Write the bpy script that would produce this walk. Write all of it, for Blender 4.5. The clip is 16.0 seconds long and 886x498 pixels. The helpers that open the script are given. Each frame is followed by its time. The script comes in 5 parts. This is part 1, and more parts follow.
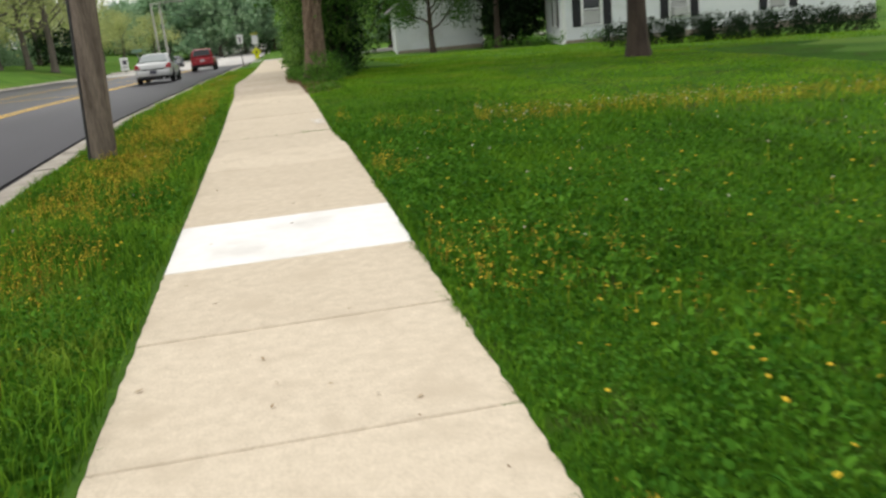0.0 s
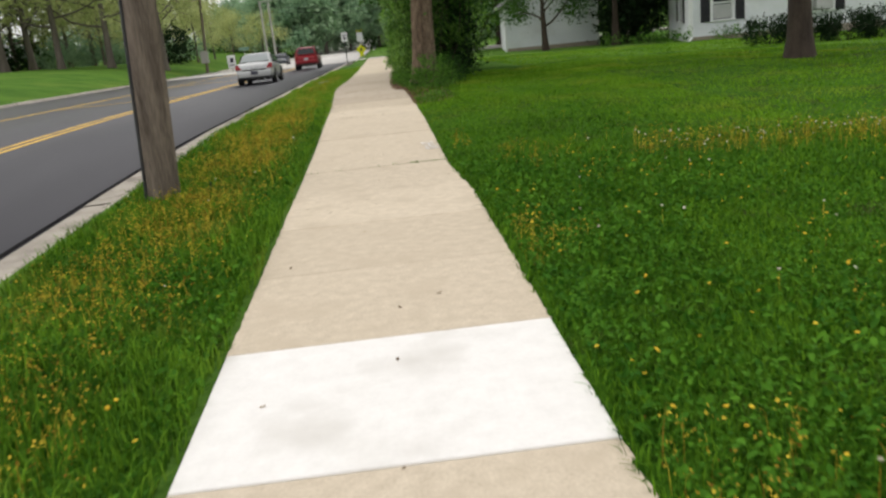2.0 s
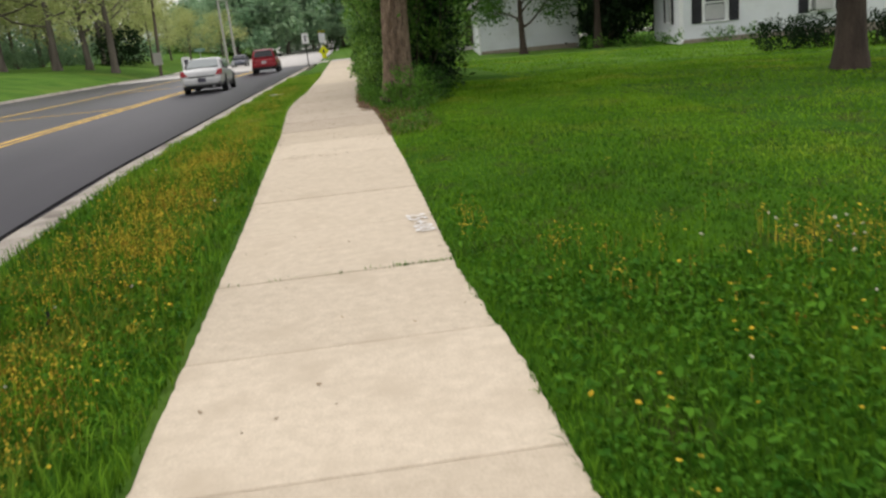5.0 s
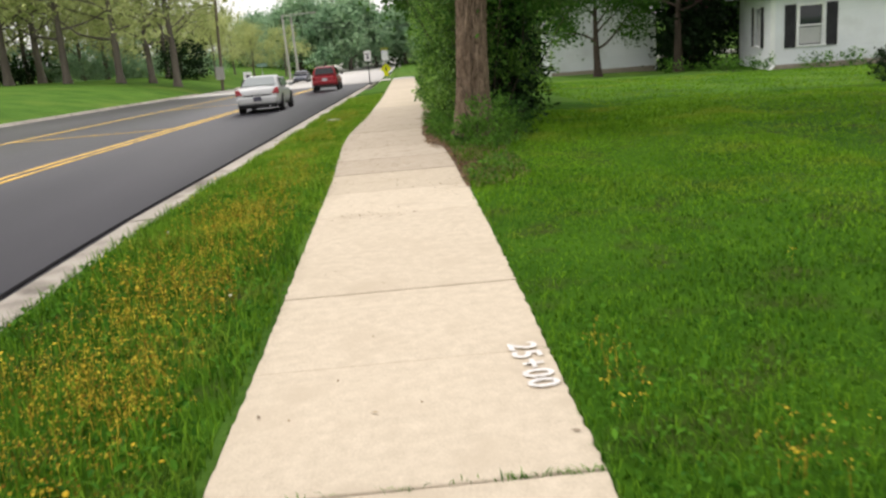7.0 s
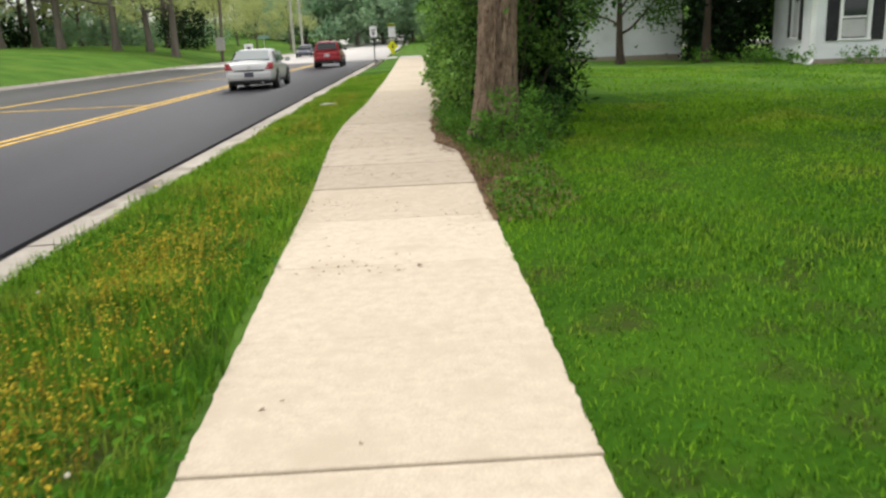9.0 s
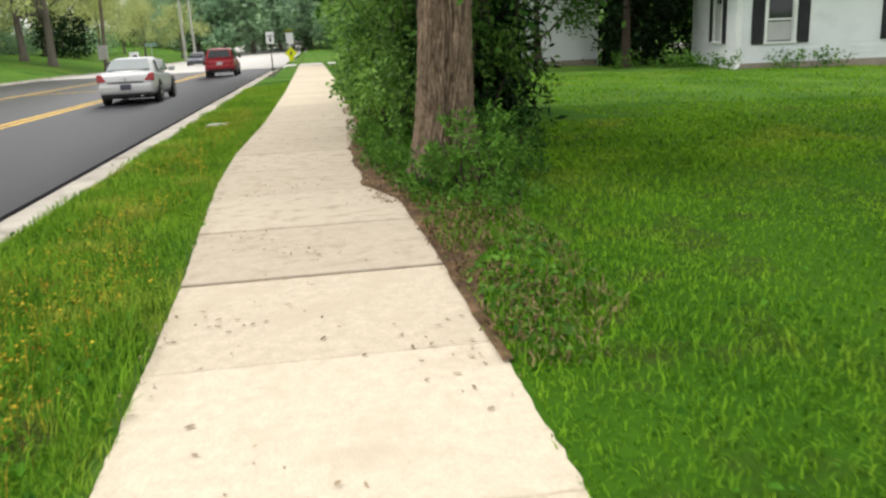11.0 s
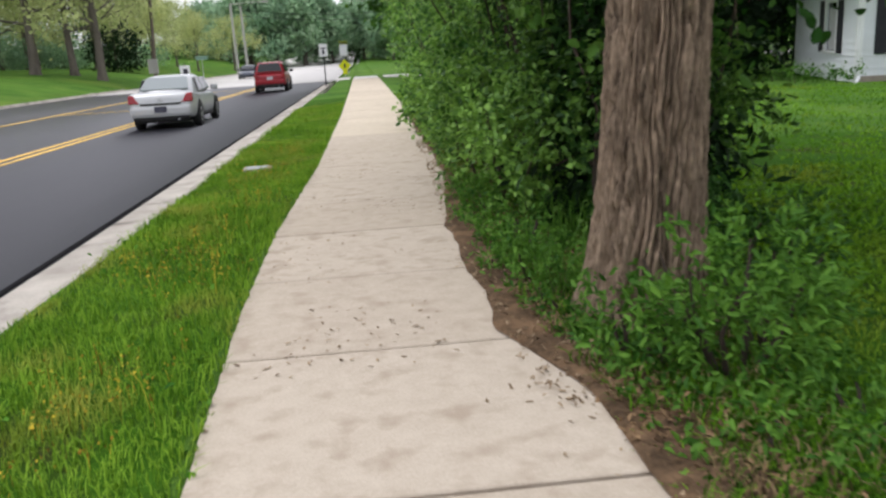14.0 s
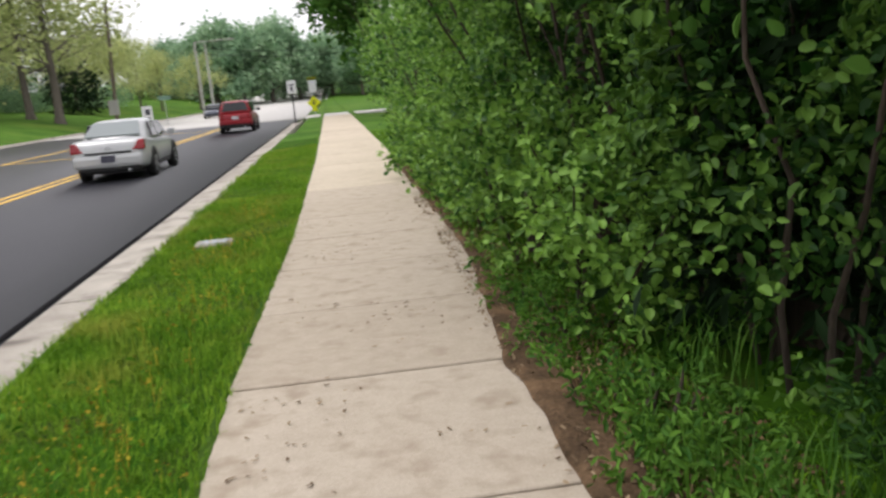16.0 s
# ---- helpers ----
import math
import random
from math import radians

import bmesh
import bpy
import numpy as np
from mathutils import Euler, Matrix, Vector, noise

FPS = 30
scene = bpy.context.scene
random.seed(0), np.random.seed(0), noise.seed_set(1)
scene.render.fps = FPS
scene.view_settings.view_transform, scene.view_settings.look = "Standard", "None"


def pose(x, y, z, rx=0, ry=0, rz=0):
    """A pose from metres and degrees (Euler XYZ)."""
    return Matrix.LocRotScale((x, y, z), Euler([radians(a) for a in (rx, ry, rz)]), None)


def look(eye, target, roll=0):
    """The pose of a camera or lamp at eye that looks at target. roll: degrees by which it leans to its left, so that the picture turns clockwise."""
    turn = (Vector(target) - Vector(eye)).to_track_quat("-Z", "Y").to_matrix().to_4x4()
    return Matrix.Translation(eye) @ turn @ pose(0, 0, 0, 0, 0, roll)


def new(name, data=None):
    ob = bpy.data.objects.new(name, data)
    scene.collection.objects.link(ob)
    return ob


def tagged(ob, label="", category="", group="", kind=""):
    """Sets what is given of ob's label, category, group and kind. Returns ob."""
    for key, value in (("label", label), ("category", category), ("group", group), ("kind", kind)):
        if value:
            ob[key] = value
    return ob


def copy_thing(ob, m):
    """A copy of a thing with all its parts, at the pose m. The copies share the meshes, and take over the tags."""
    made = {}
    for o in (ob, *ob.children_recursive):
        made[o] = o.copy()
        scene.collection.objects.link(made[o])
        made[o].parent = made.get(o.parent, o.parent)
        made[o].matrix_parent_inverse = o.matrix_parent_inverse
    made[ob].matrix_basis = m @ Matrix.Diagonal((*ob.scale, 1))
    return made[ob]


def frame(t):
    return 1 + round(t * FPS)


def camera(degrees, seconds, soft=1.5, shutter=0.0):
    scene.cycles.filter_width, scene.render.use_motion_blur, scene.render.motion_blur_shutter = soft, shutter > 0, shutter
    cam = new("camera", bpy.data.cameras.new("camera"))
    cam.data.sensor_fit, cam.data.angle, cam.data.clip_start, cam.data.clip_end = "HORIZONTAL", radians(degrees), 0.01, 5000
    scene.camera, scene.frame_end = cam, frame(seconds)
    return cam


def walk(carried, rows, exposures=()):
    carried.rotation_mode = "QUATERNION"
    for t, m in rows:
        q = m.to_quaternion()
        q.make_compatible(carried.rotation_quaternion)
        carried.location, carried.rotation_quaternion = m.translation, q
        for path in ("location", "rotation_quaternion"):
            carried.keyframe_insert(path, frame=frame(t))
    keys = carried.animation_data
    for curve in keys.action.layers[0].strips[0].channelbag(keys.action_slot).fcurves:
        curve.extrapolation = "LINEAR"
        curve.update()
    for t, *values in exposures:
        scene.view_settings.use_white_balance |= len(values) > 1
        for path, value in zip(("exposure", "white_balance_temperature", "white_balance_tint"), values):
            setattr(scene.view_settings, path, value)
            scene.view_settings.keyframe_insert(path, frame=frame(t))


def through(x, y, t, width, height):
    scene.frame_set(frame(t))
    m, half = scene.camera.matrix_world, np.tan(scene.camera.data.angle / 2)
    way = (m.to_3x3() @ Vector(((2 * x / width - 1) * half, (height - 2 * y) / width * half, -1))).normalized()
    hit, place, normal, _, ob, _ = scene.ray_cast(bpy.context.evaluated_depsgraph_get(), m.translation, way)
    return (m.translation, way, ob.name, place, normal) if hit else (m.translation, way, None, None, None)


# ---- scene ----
cam = camera(55.0, 16.0, soft=2.5, shutter=0.4)
PATH = [
    (0, (0.081, -1.792, 1.430), (0.413, 0.103, 0.882), -5.3),
    (0.5, (0.099, -0.952, 1.406), (0.336, 0.940, 0.803), -5.9),
    (1, (0.095, -0.306, 1.419), (0.274, 1.588, 0.803), -6.5),
    (1.5, (0.086, 0.285, 1.448), (0.214, 2.190, 0.853), -6.4),
    (2, (0.122, 0.842, 1.467), (0.225, 2.767, 0.931), -5.8),
    (2.5, (0.150, 1.413, 1.498), (0.287, 3.333, 0.953), -5.5),
    (3, (0.144, 1.979, 1.502), (0.308, 3.874, 0.885), -5.3),
    (3.5, (0.146, 2.539, 1.478), (0.326, 4.421, 0.825), -5.6),
    (4, (0.172, 3.212, 1.462), (0.363, 5.092, 0.807), -5.5),
    (4.5, (0.182, 3.857, 1.474), (0.372, 5.749, 0.854), -5.6),
    (5, (0.176, 4.457, 1.516), (0.358, 6.373, 0.971), -5.7),
    (7.5, (0.113, 7.468, 1.562), (0.134, 9.406, 1.068), -5.5),
    (8, (0.126, 8.144, 1.516), (0.117, 10.054, 0.922), -6.4),
    (8.5, (0.152, 8.755, 1.492), (0.142, 10.644, 0.834), -6.3),
    (9, (0.123, 9.372, 1.495), (0.178, 11.297, 0.954), -2.6),
    (11.5, (-0.091, 12.852, 1.366), (0.220, 14.755, 0.835), -2.5),
    (12, (-0.170, 13.365, 1.432), (0.166, 15.298, 1.042), -2.0),
    (12.5, (-0.158, 14.002, 1.409), (0.160, 15.936, 1.012), -2.4),
    (13, (-0.162, 14.605, 1.398), (0.109, 16.537, 0.961), -2.9),
    (13.5, (-0.176, 15.189, 1.379), (0.041, 17.122, 0.914), -3.0),
    (14, (-0.185, 15.763, 1.379), (-0.021, 17.690, 0.869), -3.3),
    (14.5, (-0.242, 16.368, 1.364), (-0.102, 18.291, 0.834), -3.4),
    (15, (-0.276, 16.99, 1.376), (-0.148, 18.939, 0.945), -3.5),
    (15.5, (-0.317, 17.625, 1.368), (-0.192, 19.579, 0.960), -4.0),
    (16, (-0.330, 18.201, 1.347), (-0.095, 20.137, 0.905), -4.6),
]
EXPOSURES = ((0.0, 0.08, 6600, 9), (1.5, 0.04, 6550, 10), (3.0, -0.24, 6700, 12), (4.3, -0.24, 6700, 13), (5.0, 0.00, 6600, 13), (7.5, 0.32, 6700, 13), (8.3, 0.26, 6650, 14), (9.0, 0.40, 6600, 11), (11.5, 0.58, 6600, 9),
             (12.5, 0.78, 6700, 13), (13.5, 0.34, 6500, 16), (14.5, 0.27, 5900, 14), (15.0, 0.26, 6300, 14), (16.0, 0.24, 6400, 15))
SKY_STRENGTH, SUN_STRENGTH = 0.14, 1.0
walk(cam, [(t, look(eye, target, roll)) for t, eye, target, roll in PATH], EXPOSURES)

# ---- world and light: a bright overcast sky ----
world = bpy.data.worlds.new("overcast_sky")
scene.world = world
world.use_nodes = True
wn, wl = world.node_tree.nodes, world.node_tree.links
sky = wn.new("ShaderNodeTexSky")
sky.sky_type, sky.sun_disc = "NISHITA", False
sky.sun_elevation, sky.sun_rotation = radians(68), radians(277)
sky.dust_density, sky.ozone_density = 6.0, 0.6
veil = wn.new("ShaderNodeHueSaturation")
veil.inputs["Saturation"].default_value = 0.22
wl.new(sky.outputs[0], veil.inputs["Color"])
cloud = wn.new("ShaderNodeTexNoise")
cloud.inputs["Scale"].default_value, cloud.inputs["Detail"].default_value = 1.6, 5.0
tone = wn.new("ShaderNodeMapRange")
tone.inputs["To Min"].default_value, tone.inputs["To Max"].default_value = 6.5, 9.5
wl.new(cloud.outputs["Fac"], tone.inputs["Value"])
cover = wn.new("ShaderNodeMix")
cover.data_type = "RGBA"
cover.inputs["Factor"].default_value = 0.8
wl.new(veil.outputs[0], cover.inputs["A"])
wl.new(tone.outputs[0], cover.inputs["B"])
wl.new(cover.outputs["Result"], wn["Background"].inputs["Color"])
wn["Background"].inputs["Strength"].default_value = SKY_STRENGTH

sun = new("sun", bpy.data.lights.new("sun", "SUN"))
sun.data.energy, sun.data.angle, sun.data.color = SUN_STRENGTH, radians(25), (1.0, 0.96, 0.9)
sun.matrix_world = look((0, 0, 60), (24, -3, 0))


# ---- materials ----
def material(name, dark, light, scale=4.0, fine=60.0, rough=0.85, bump=0.3, bump_scale=None, metal=0.0,
             island=0.0, rand=0.0, through=0.0, stretch=(1, 1, 1), stain=None, stain_scale=0.7, spec=0.3, grain=0.35):
    """Two scales of noise between a dark and a light tone, with fine relief; island and rand vary single pieces."""
    m = bpy.data.materials.new(name)
    m.use_nodes = True
    n, k = m.node_tree.nodes, m.node_tree.links
    b = n["Principled BSDF"]
    geo = n.new("ShaderNodeNewGeometry")
    mp = n.new("ShaderNodeMapping")
    mp.inputs["Scale"].default_value = stretch
    k.new(geo.outputs["Position"], mp.inputs["Vector"])

    def noisy(s, detail=4.0):
        t = n.new("ShaderNodeTexNoise")
        t.inputs["Scale"].default_value, t.inputs["Detail"].default_value = s, detail
        k.new(mp.outputs[0], t.inputs["Vector"])
        return t.outputs["Fac"]

    def op(kind, a, c):
        q = n.new("ShaderNodeMath")
        q.operation = kind
        for i, v in enumerate((a, c)):
            if isinstance(v, (int, float)):
                q.inputs[i].default_value = v
            else:
                k.new(v, q.inputs[i])
        return q.outputs[0]

    big, small = noisy(scale), noisy(fine, 2.0)
    f = op("ADD", op("MULTIPLY", big, 1.0 - grain), op("MULTIPLY", small, grain))
    f = op("ADD", op("MULTIPLY", op("SUBTRACT", f, 0.5), 2.4), 0.5)
    if island:
        f = op("ADD", f, op("MULTIPLY", op("SUBTRACT", geo.outputs["Random Per Island"], 0.5), island))
    if rand:
        info = n.new("ShaderNodeObjectInfo")
        f = op("ADD", f, op("MULTIPLY", op("SUBTRACT", info.outputs["Random"], 0.5), rand))
    ramp = n.new("ShaderNodeMix")
    ramp.data_type, ramp.clamp_factor = "RGBA", True
    ramp.inputs["A"].default_value, ramp.inputs["B"].default_value = (*dark, 1), (*light, 1)
    k.new(f, ramp.inputs["Factor"])
    colour = ramp.outputs["Result"]
    if stain:
        s = noisy(stain_scale, 6.0)
        cut = n.new("ShaderNodeMapRange")
        cut.inputs["From Min"].default_value, cut.inputs["From Max"].default_value = 0.52, 0.72
        k.new(s, cut.inputs["Value"])
        over = n.new("ShaderNodeMix")
        over.data_type = "RGBA"
        over.inputs["B"].default_value = (*stain, 1)
        k.new(cut.outputs[0], over.inputs["Factor"])
        k.new(colour, over.inputs["A"])
        colour = over.outputs["Result"]
    k.new(colour, b.inputs["Base Color"])
    b.inputs["Roughness"].default_value, b.inputs["Metallic"].default_value = rough, metal
    b.inputs["Specular IOR Level"].default_value = spec
    if bump:
        bp = n.new("ShaderNodeBump")
        bp.inputs["Strength"].default_value, bp.inputs["Distance"].default_value = bump, 0.02
        k.new(noisy(bump_scale or fine, 4.0), bp.inputs["Height"])
        k.new(bp.outputs[0], b.inputs["Normal"])
    if through:
        tr, mix = n.new("ShaderNodeBsdfTranslucent"), n.new("ShaderNodeMixShader")
        k.new(colour, tr.inputs["Color"])
        mix.inputs[0].default_value = through
        k.new(b.outputs[0], mix.inputs[1])
        k.new(tr.outputs[0], mix.inputs[2])
        k.new(mix.outputs[0], n["Material Output"].inputs["Surface"])
    return m


def glass(name, tint=(0.02, 0.025, 0.03)):
    m = bpy.data.materials.new(name)
    m.use_nodes = True
    b = m.node_tree.nodes["Principled BSDF"]
    b.inputs["Base Color"].default_value, b.inputs["Roughness"].default_value = (*tint, 1), 0.05
    b.inputs["IOR"].default_value = 1.5
    return m


CONCRETE = material("worn_concrete", (0.48, 0.41, 0.315), (0.66, 0.575, 0.455), 13, 70, 0.9, 0.25, 90, rand=0.45, stain=(0.505, 0.43, 0.33), stain_scale=2.6, grain=0.5, spec=0.12)
# brown stains are dirt; the darker base carries the shade by the tree
DIRTY_SHADE_CONCRETE = material("stained_shade_concrete", (0.43, 0.365, 0.285), (0.545, 0.475, 0.385), 11, 70, 0.9, 0.22, 90, rand=0.4, stain=(0.395, 0.325, 0.25), stain_scale=7.0, grain=0.5, spec=0.12)
NEW_CONCRETE = material("new_concrete", (0.72, 0.705, 0.68), (0.82, 0.805, 0.78), 9, 50, 0.85, 0.15, 120, stain=(0.62, 0.60, 0.565), stain_scale=1.8)
# pale concrete, its colour lightened further to carry glare on the far road
PALE_ROAD = material("glare_paled_concrete", (0.50, 0.48, 0.45), (0.66, 0.64, 0.61), 0.6, 40, 0.8, 0.1, stain=(0.44, 0.42, 0.40), stain_scale=0.3)
KERB_CONCRETE = material("kerb_concrete", (0.30, 0.27, 0.23), (0.50, 0.46, 0.40), 3, 50, 0.9, 0.3, rand=0.5, stain=(0.15, 0.13, 0.11), stain_scale=2.2)
ASPHALT = material("asphalt", (0.017, 0.017, 0.022), (0.041, 0.040, 0.050), 0.35, 120, 0.44, 0.12, 160, stain=(0.062, 0.058, 0.071), stain_scale=0.25, stretch=(1, 0.12, 1), spec=0.52)
TAR = material("black_tar", (0.006, 0.006, 0.007), (0.014, 0.013, 0.014), 6, 60, 0.95, 0.3, spec=0.05)
YELLOW = material("road_yellow", (0.72, 0.44, 0.08), (0.86, 0.58, 0.14), 3, 60, 0.7, 0.2, stain=(0.35, 0.24, 0.09), stain_scale=2)
SOIL = material("bare_soil", (0.045, 0.030, 0.018), (0.17, 0.108, 0.062), 5, 40, 0.95, 0.9, 35, stain=(0.20, 0.125, 0.07), stain_scale=5, spec=0.12)
# colour kept dark to imitate shade down between the grass blades
SHADE_TURF = material("shade_dark_turf", (0.018, 0.064, 0.004), (0.056, 0.142, 0.009), 0.9, 30, 0.95, 1.0, 30, stain=(0.045, 0.055, 0.014), stain_scale=2.0, spec=0.05)
GROUND = material("lawn_soil", (0.038, 0.100, 0.015), (0.110, 0.215, 0.032), 0.5, 26, 0.95, 1.0, 30, stain=(0.13, 0.205, 0.036), stain_scale=0.22, spec=0.05)
GRASS = material("grass_blades", (0.019, 0.070, 0.004), (0.120, 0.262, 0.014), 0.55, 9, 0.7, 0, island=1.0, through=0.15, spec=0.05)
LAWN_GRASS = material("mown_lawn_grass", (0.065, 0.175, 0.008), (0.205, 0.39, 0.022), 0.5, 9, 0.7, 0, island=0.65, through=0.2, stain=(0.27, 0.34, 0.035), stain_scale=0.6, spec=0.05)
DRY_GRASS = material("dead_grass", (0.13, 0.085, 0.04), (0.34, 0.25, 0.13), 2, 9, 0.9, 0, island=1.1, through=0.1)
TALL_GRASS = material("verge_grass", (0.028, 0.090, 0.006), (0.155, 0.31, 0.020), 1.2, 9, 0.7, 0, island=0.9, through=0.16, stain=(0.19, 0.25, 0.03), stain_scale=1.1, spec=0.05)
MOWN_VERGE = material("mown_verge_grass", (0.075, 0.19, 0.010), (0.25, 0.42, 0.035), 1.1, 9, 0.7, 0, island=0.8, through=0.2, stain=(0.30, 0.34, 0.05), stain_scale=1.6, spec=0.05)
LAWN_WEED = material("lawn_weed_leaves", (0.024, 0.100, 0.007), (0.098, 0.25, 0.018), 2, 9, 0.6, 0, island=0.7, through=0.2, spec=0.08)
WEED_LEAF = material("weed_leaves", (0.026, 0.098, 0.009), (0.14, 0.30, 0.035), 2, 9, 0.6, 0, island=0.9, through=0.3, spec=0.2)
WEED_HEAD = material("dry_weed_heads", (0.19, 0.105, 0.015), (0.72, 0.54, 0.055), 3, 9, 0.9, 0, island=1.2, through=0.2, spec=0.12)
FLOWER = material("dandelion_yellow", (0.62, 0.40, 0.02), (0.80, 0.58, 0.04), 3, 9, 0.8, 0, island=0.8, through=0.2)
PUFF = material("seed_head_white", (0.50, 0.46, 0.35), (0.74, 0.70, 0.58), 3, 9, 0.95, 0, island=0.8, through=0.3)
HEDGE_LEAF = material("hedge_leaves", (0.026, 0.100, 0.012), (0.265, 0.475, 0.080), 1.1, 7, 0.45, 0, island=1.0, through=0.3, spec=0.3)
# darker copy of the hedge leaves, with shade painted into the colour
SHADED_HEDGE_LEAF = material("hedge_leaves_shade_tone", (0.014, 0.055, 0.007), (0.15, 0.29, 0.045), 1.1, 7, 0.5, 0, island=1.0, through=0.25, spec=0.2)
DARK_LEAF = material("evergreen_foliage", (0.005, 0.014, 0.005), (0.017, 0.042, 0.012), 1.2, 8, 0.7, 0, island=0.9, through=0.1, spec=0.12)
# leaf green darkened to stand in for shade inside and under growth
SHADE_LEAF = material("leaves_darkened_for_shade", (0.012, 0.045, 0.007), (0.055, 0.14, 0.022), 1.0, 7, 0.55, 0, island=0.9, through=0.15, spec=0.12)
# base tint lightened to imitate sky reflected in the saloon's rear screen
SKY_TINT_GLASS = glass("rear_glass_sky_tint", (0.22, 0.25, 0.25))
MID_LEAF = material("yard_tree_leaves", (0.025, 0.085, 0.012), (0.09, 0.20, 0.03), 1.0, 7, 0.6, 0, island=0.9, through=0.35, spec=0.12)
# pale spring green, lightened further to carry the haze over the woods
SPRING_LEAF = material("hazy_spring_leaves", (0.30, 0.36, 0.13), (0.60, 0.64, 0.29), 0.3, 3, 0.7, 0, island=0.8, rand=0.6, through=0.6)
# distance haze is put into this leaf colour: lighter and greyer green
HAZE_LEAF = material("haze_paled_tree_leaves", (0.19, 0.33, 0.20), (0.42, 0.58, 0.36), 0.25, 3, 0.7, 0, island=0.7, rand=0.4, through=0.55)
PURPLE_LEAF = material("purple_leaves", (0.07, 0.012, 0.03), (0.20, 0.04, 0.085), 1.0, 7, 0.6, 0, island=0.9, through=0.3)
SLAB_LITTER = material("dry_leaf_scraps", (0.13, 0.085, 0.05), (0.36, 0.27, 0.17), 6, 30, 0.95, 0, island=1.2)
LITTER = material("leaf_litter", (0.07, 0.042, 0.022), (0.27, 0.175, 0.09), 6, 30, 0.95, 0, island=1.2)
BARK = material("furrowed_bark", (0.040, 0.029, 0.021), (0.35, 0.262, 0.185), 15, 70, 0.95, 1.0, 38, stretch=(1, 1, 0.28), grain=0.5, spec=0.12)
DARK_BARK = material("dark_bark", (0.030, 0.022, 0.018), (0.09, 0.068, 0.052), 7, 50, 0.95, 0.8, 40, stretch=(1, 1, 0.2))
POLE_WOOD = material("weathered_pole_wood", (0.050, 0.039, 0.031), (0.25, 0.205, 0.165), 9, 80, 0.9, 0.8, 45, stretch=(1, 1, 0.10), stain=(0.06, 0.047, 0.04), stain_scale=4.0, grain=0.45, spec=0.15)
FAR_BARK = material("far_bark", (0.07, 0.06, 0.05), (0.18, 0.155, 0.13), 3, 30, 0.95, 0.3, stretch=(1, 1, 0.2))
GREY_POLE = material("grey_pole", (0.30, 0.29, 0.27), (0.48, 0.47, 0.44), 2, 30, 0.8, 0.1, stretch=(1, 1, 0.1))
DARK_METAL = material("dark_metal", (0.03, 0.03, 0.032), (0.08, 0.08, 0.08), 5, 40, 0.5, 0.1, metal=0.6)
STEEL = material("galvanised_steel", (0.35, 0.36, 0.37), (0.55, 0.56, 0.57), 5, 50, 0.4, 0.05, metal=0.9)
WHITE_SIGN = material("white_sign", (0.68, 0.69, 0.70), (0.80, 0.80, 0.80), 3, 20, 0.5, 0)
BLACK_PRINT = material("black_print", (0.03, 0.03, 0.04), (0.06, 0.06, 0.08), 3, 20, 0.6, 0)
SIGN_YELLOW = material("fluorescent_yellow", (0.72, 0.72, 0.01), (0.85, 0.84, 0.02), 3, 20, 0.5, 0)
SIGN_GREEN = material("street_sign_green", (0.12, 0.22, 0.16), (0.20, 0.32, 0.25), 3, 20, 0.5, 0)
SIDING = material("white_siding", (0.66, 0.69, 0.73), (0.78, 0.80, 0.83), 0.8, 30, 0.65, 0.08, rand=0.25, stain=(0.62, 0.64, 0.66), stain_scale=0.9)
TRIM = material("white_trim", (0.70, 0.71, 0.72), (0.82, 0.83, 0.84), 1.5, 30, 0.55, 0.05)
FASCIA = material("pale_blue_fascia", (0.42, 0.50, 0.55), (0.58, 0.65, 0.69), 1.0, 30, 0.6, 0.05, stretch=(0.3, 1, 1))
ROOF = material("grey_shingles", (0.12, 0.12, 0.12), (0.26, 0.26, 0.26), 2, 30, 0.9, 0.5, 20)
SHUTTER = material("black_shutter", (0.010, 0.010, 0.014), (0.030, 0.030, 0.036), 4, 40, 0.6, 0.1)
BLIND = material("grey_blind", (0.36, 0.37, 0.37), (0.48, 0.48, 0.48), 2, 30, 0.8, 0.1)
FOUNDATION = material("foundation_block", (0.24, 0.20, 0.17), (0.36, 0.31, 0.26), 3, 30, 0.9, 0.4)
GLASS = glass("window_glass")
CAR_GLASS = glass("car_glass", (0.012, 0.014, 0.016))
RUBBER = material("tyre_rubber", (0.012, 0.012, 0.012), (0.03, 0.03, 0.03), 10, 50, 0.8, 0.2)
RIM = material("alloy_rim", (0.40, 0.41, 0.42), (0.58, 0.59, 0.60), 8, 40, 0.35, 0, metal=0.9)
RED_PAINT = material("dark_red_paint", (0.21, 0.008, 0.014), (0.29, 0.013, 0.021), 1, 30, 0.28, 0, spec=0.4)
SILVER_PAINT = material("silver_paint", (0.43, 0.44, 0.44), (0.52, 0.53, 0.53), 1, 30, 0.25, 0, metal=0.25, spec=0.6)
BLUE_PAINT = material("dark_blue_paint", (0.05, 0.06, 0.08), (0.09, 0.10, 0.13), 1, 30, 0.3, 0, metal=0.3, spec=0.6)
PLASTIC = material("black_plastic", (0.015, 0.015, 0.015), (0.04, 0.04, 0.04), 8, 50, 0.6, 0.05)
TAIL_RED = material("tail_light_red", (0.20, 0.008, 0.012), (0.36, 0.018, 0.022), 8, 40, 0.25, 0, spec=0.5)
PLATE = material("number_plate", (0.42, 0.42, 0.44), (0.55, 0.55, 0.57), 8, 50, 0.5, 0)
DARK_PLATE = material("dark_number_plate", (0.04, 0.04, 0.06), (0.09, 0.09, 0.12), 8, 50, 0.5, 0)
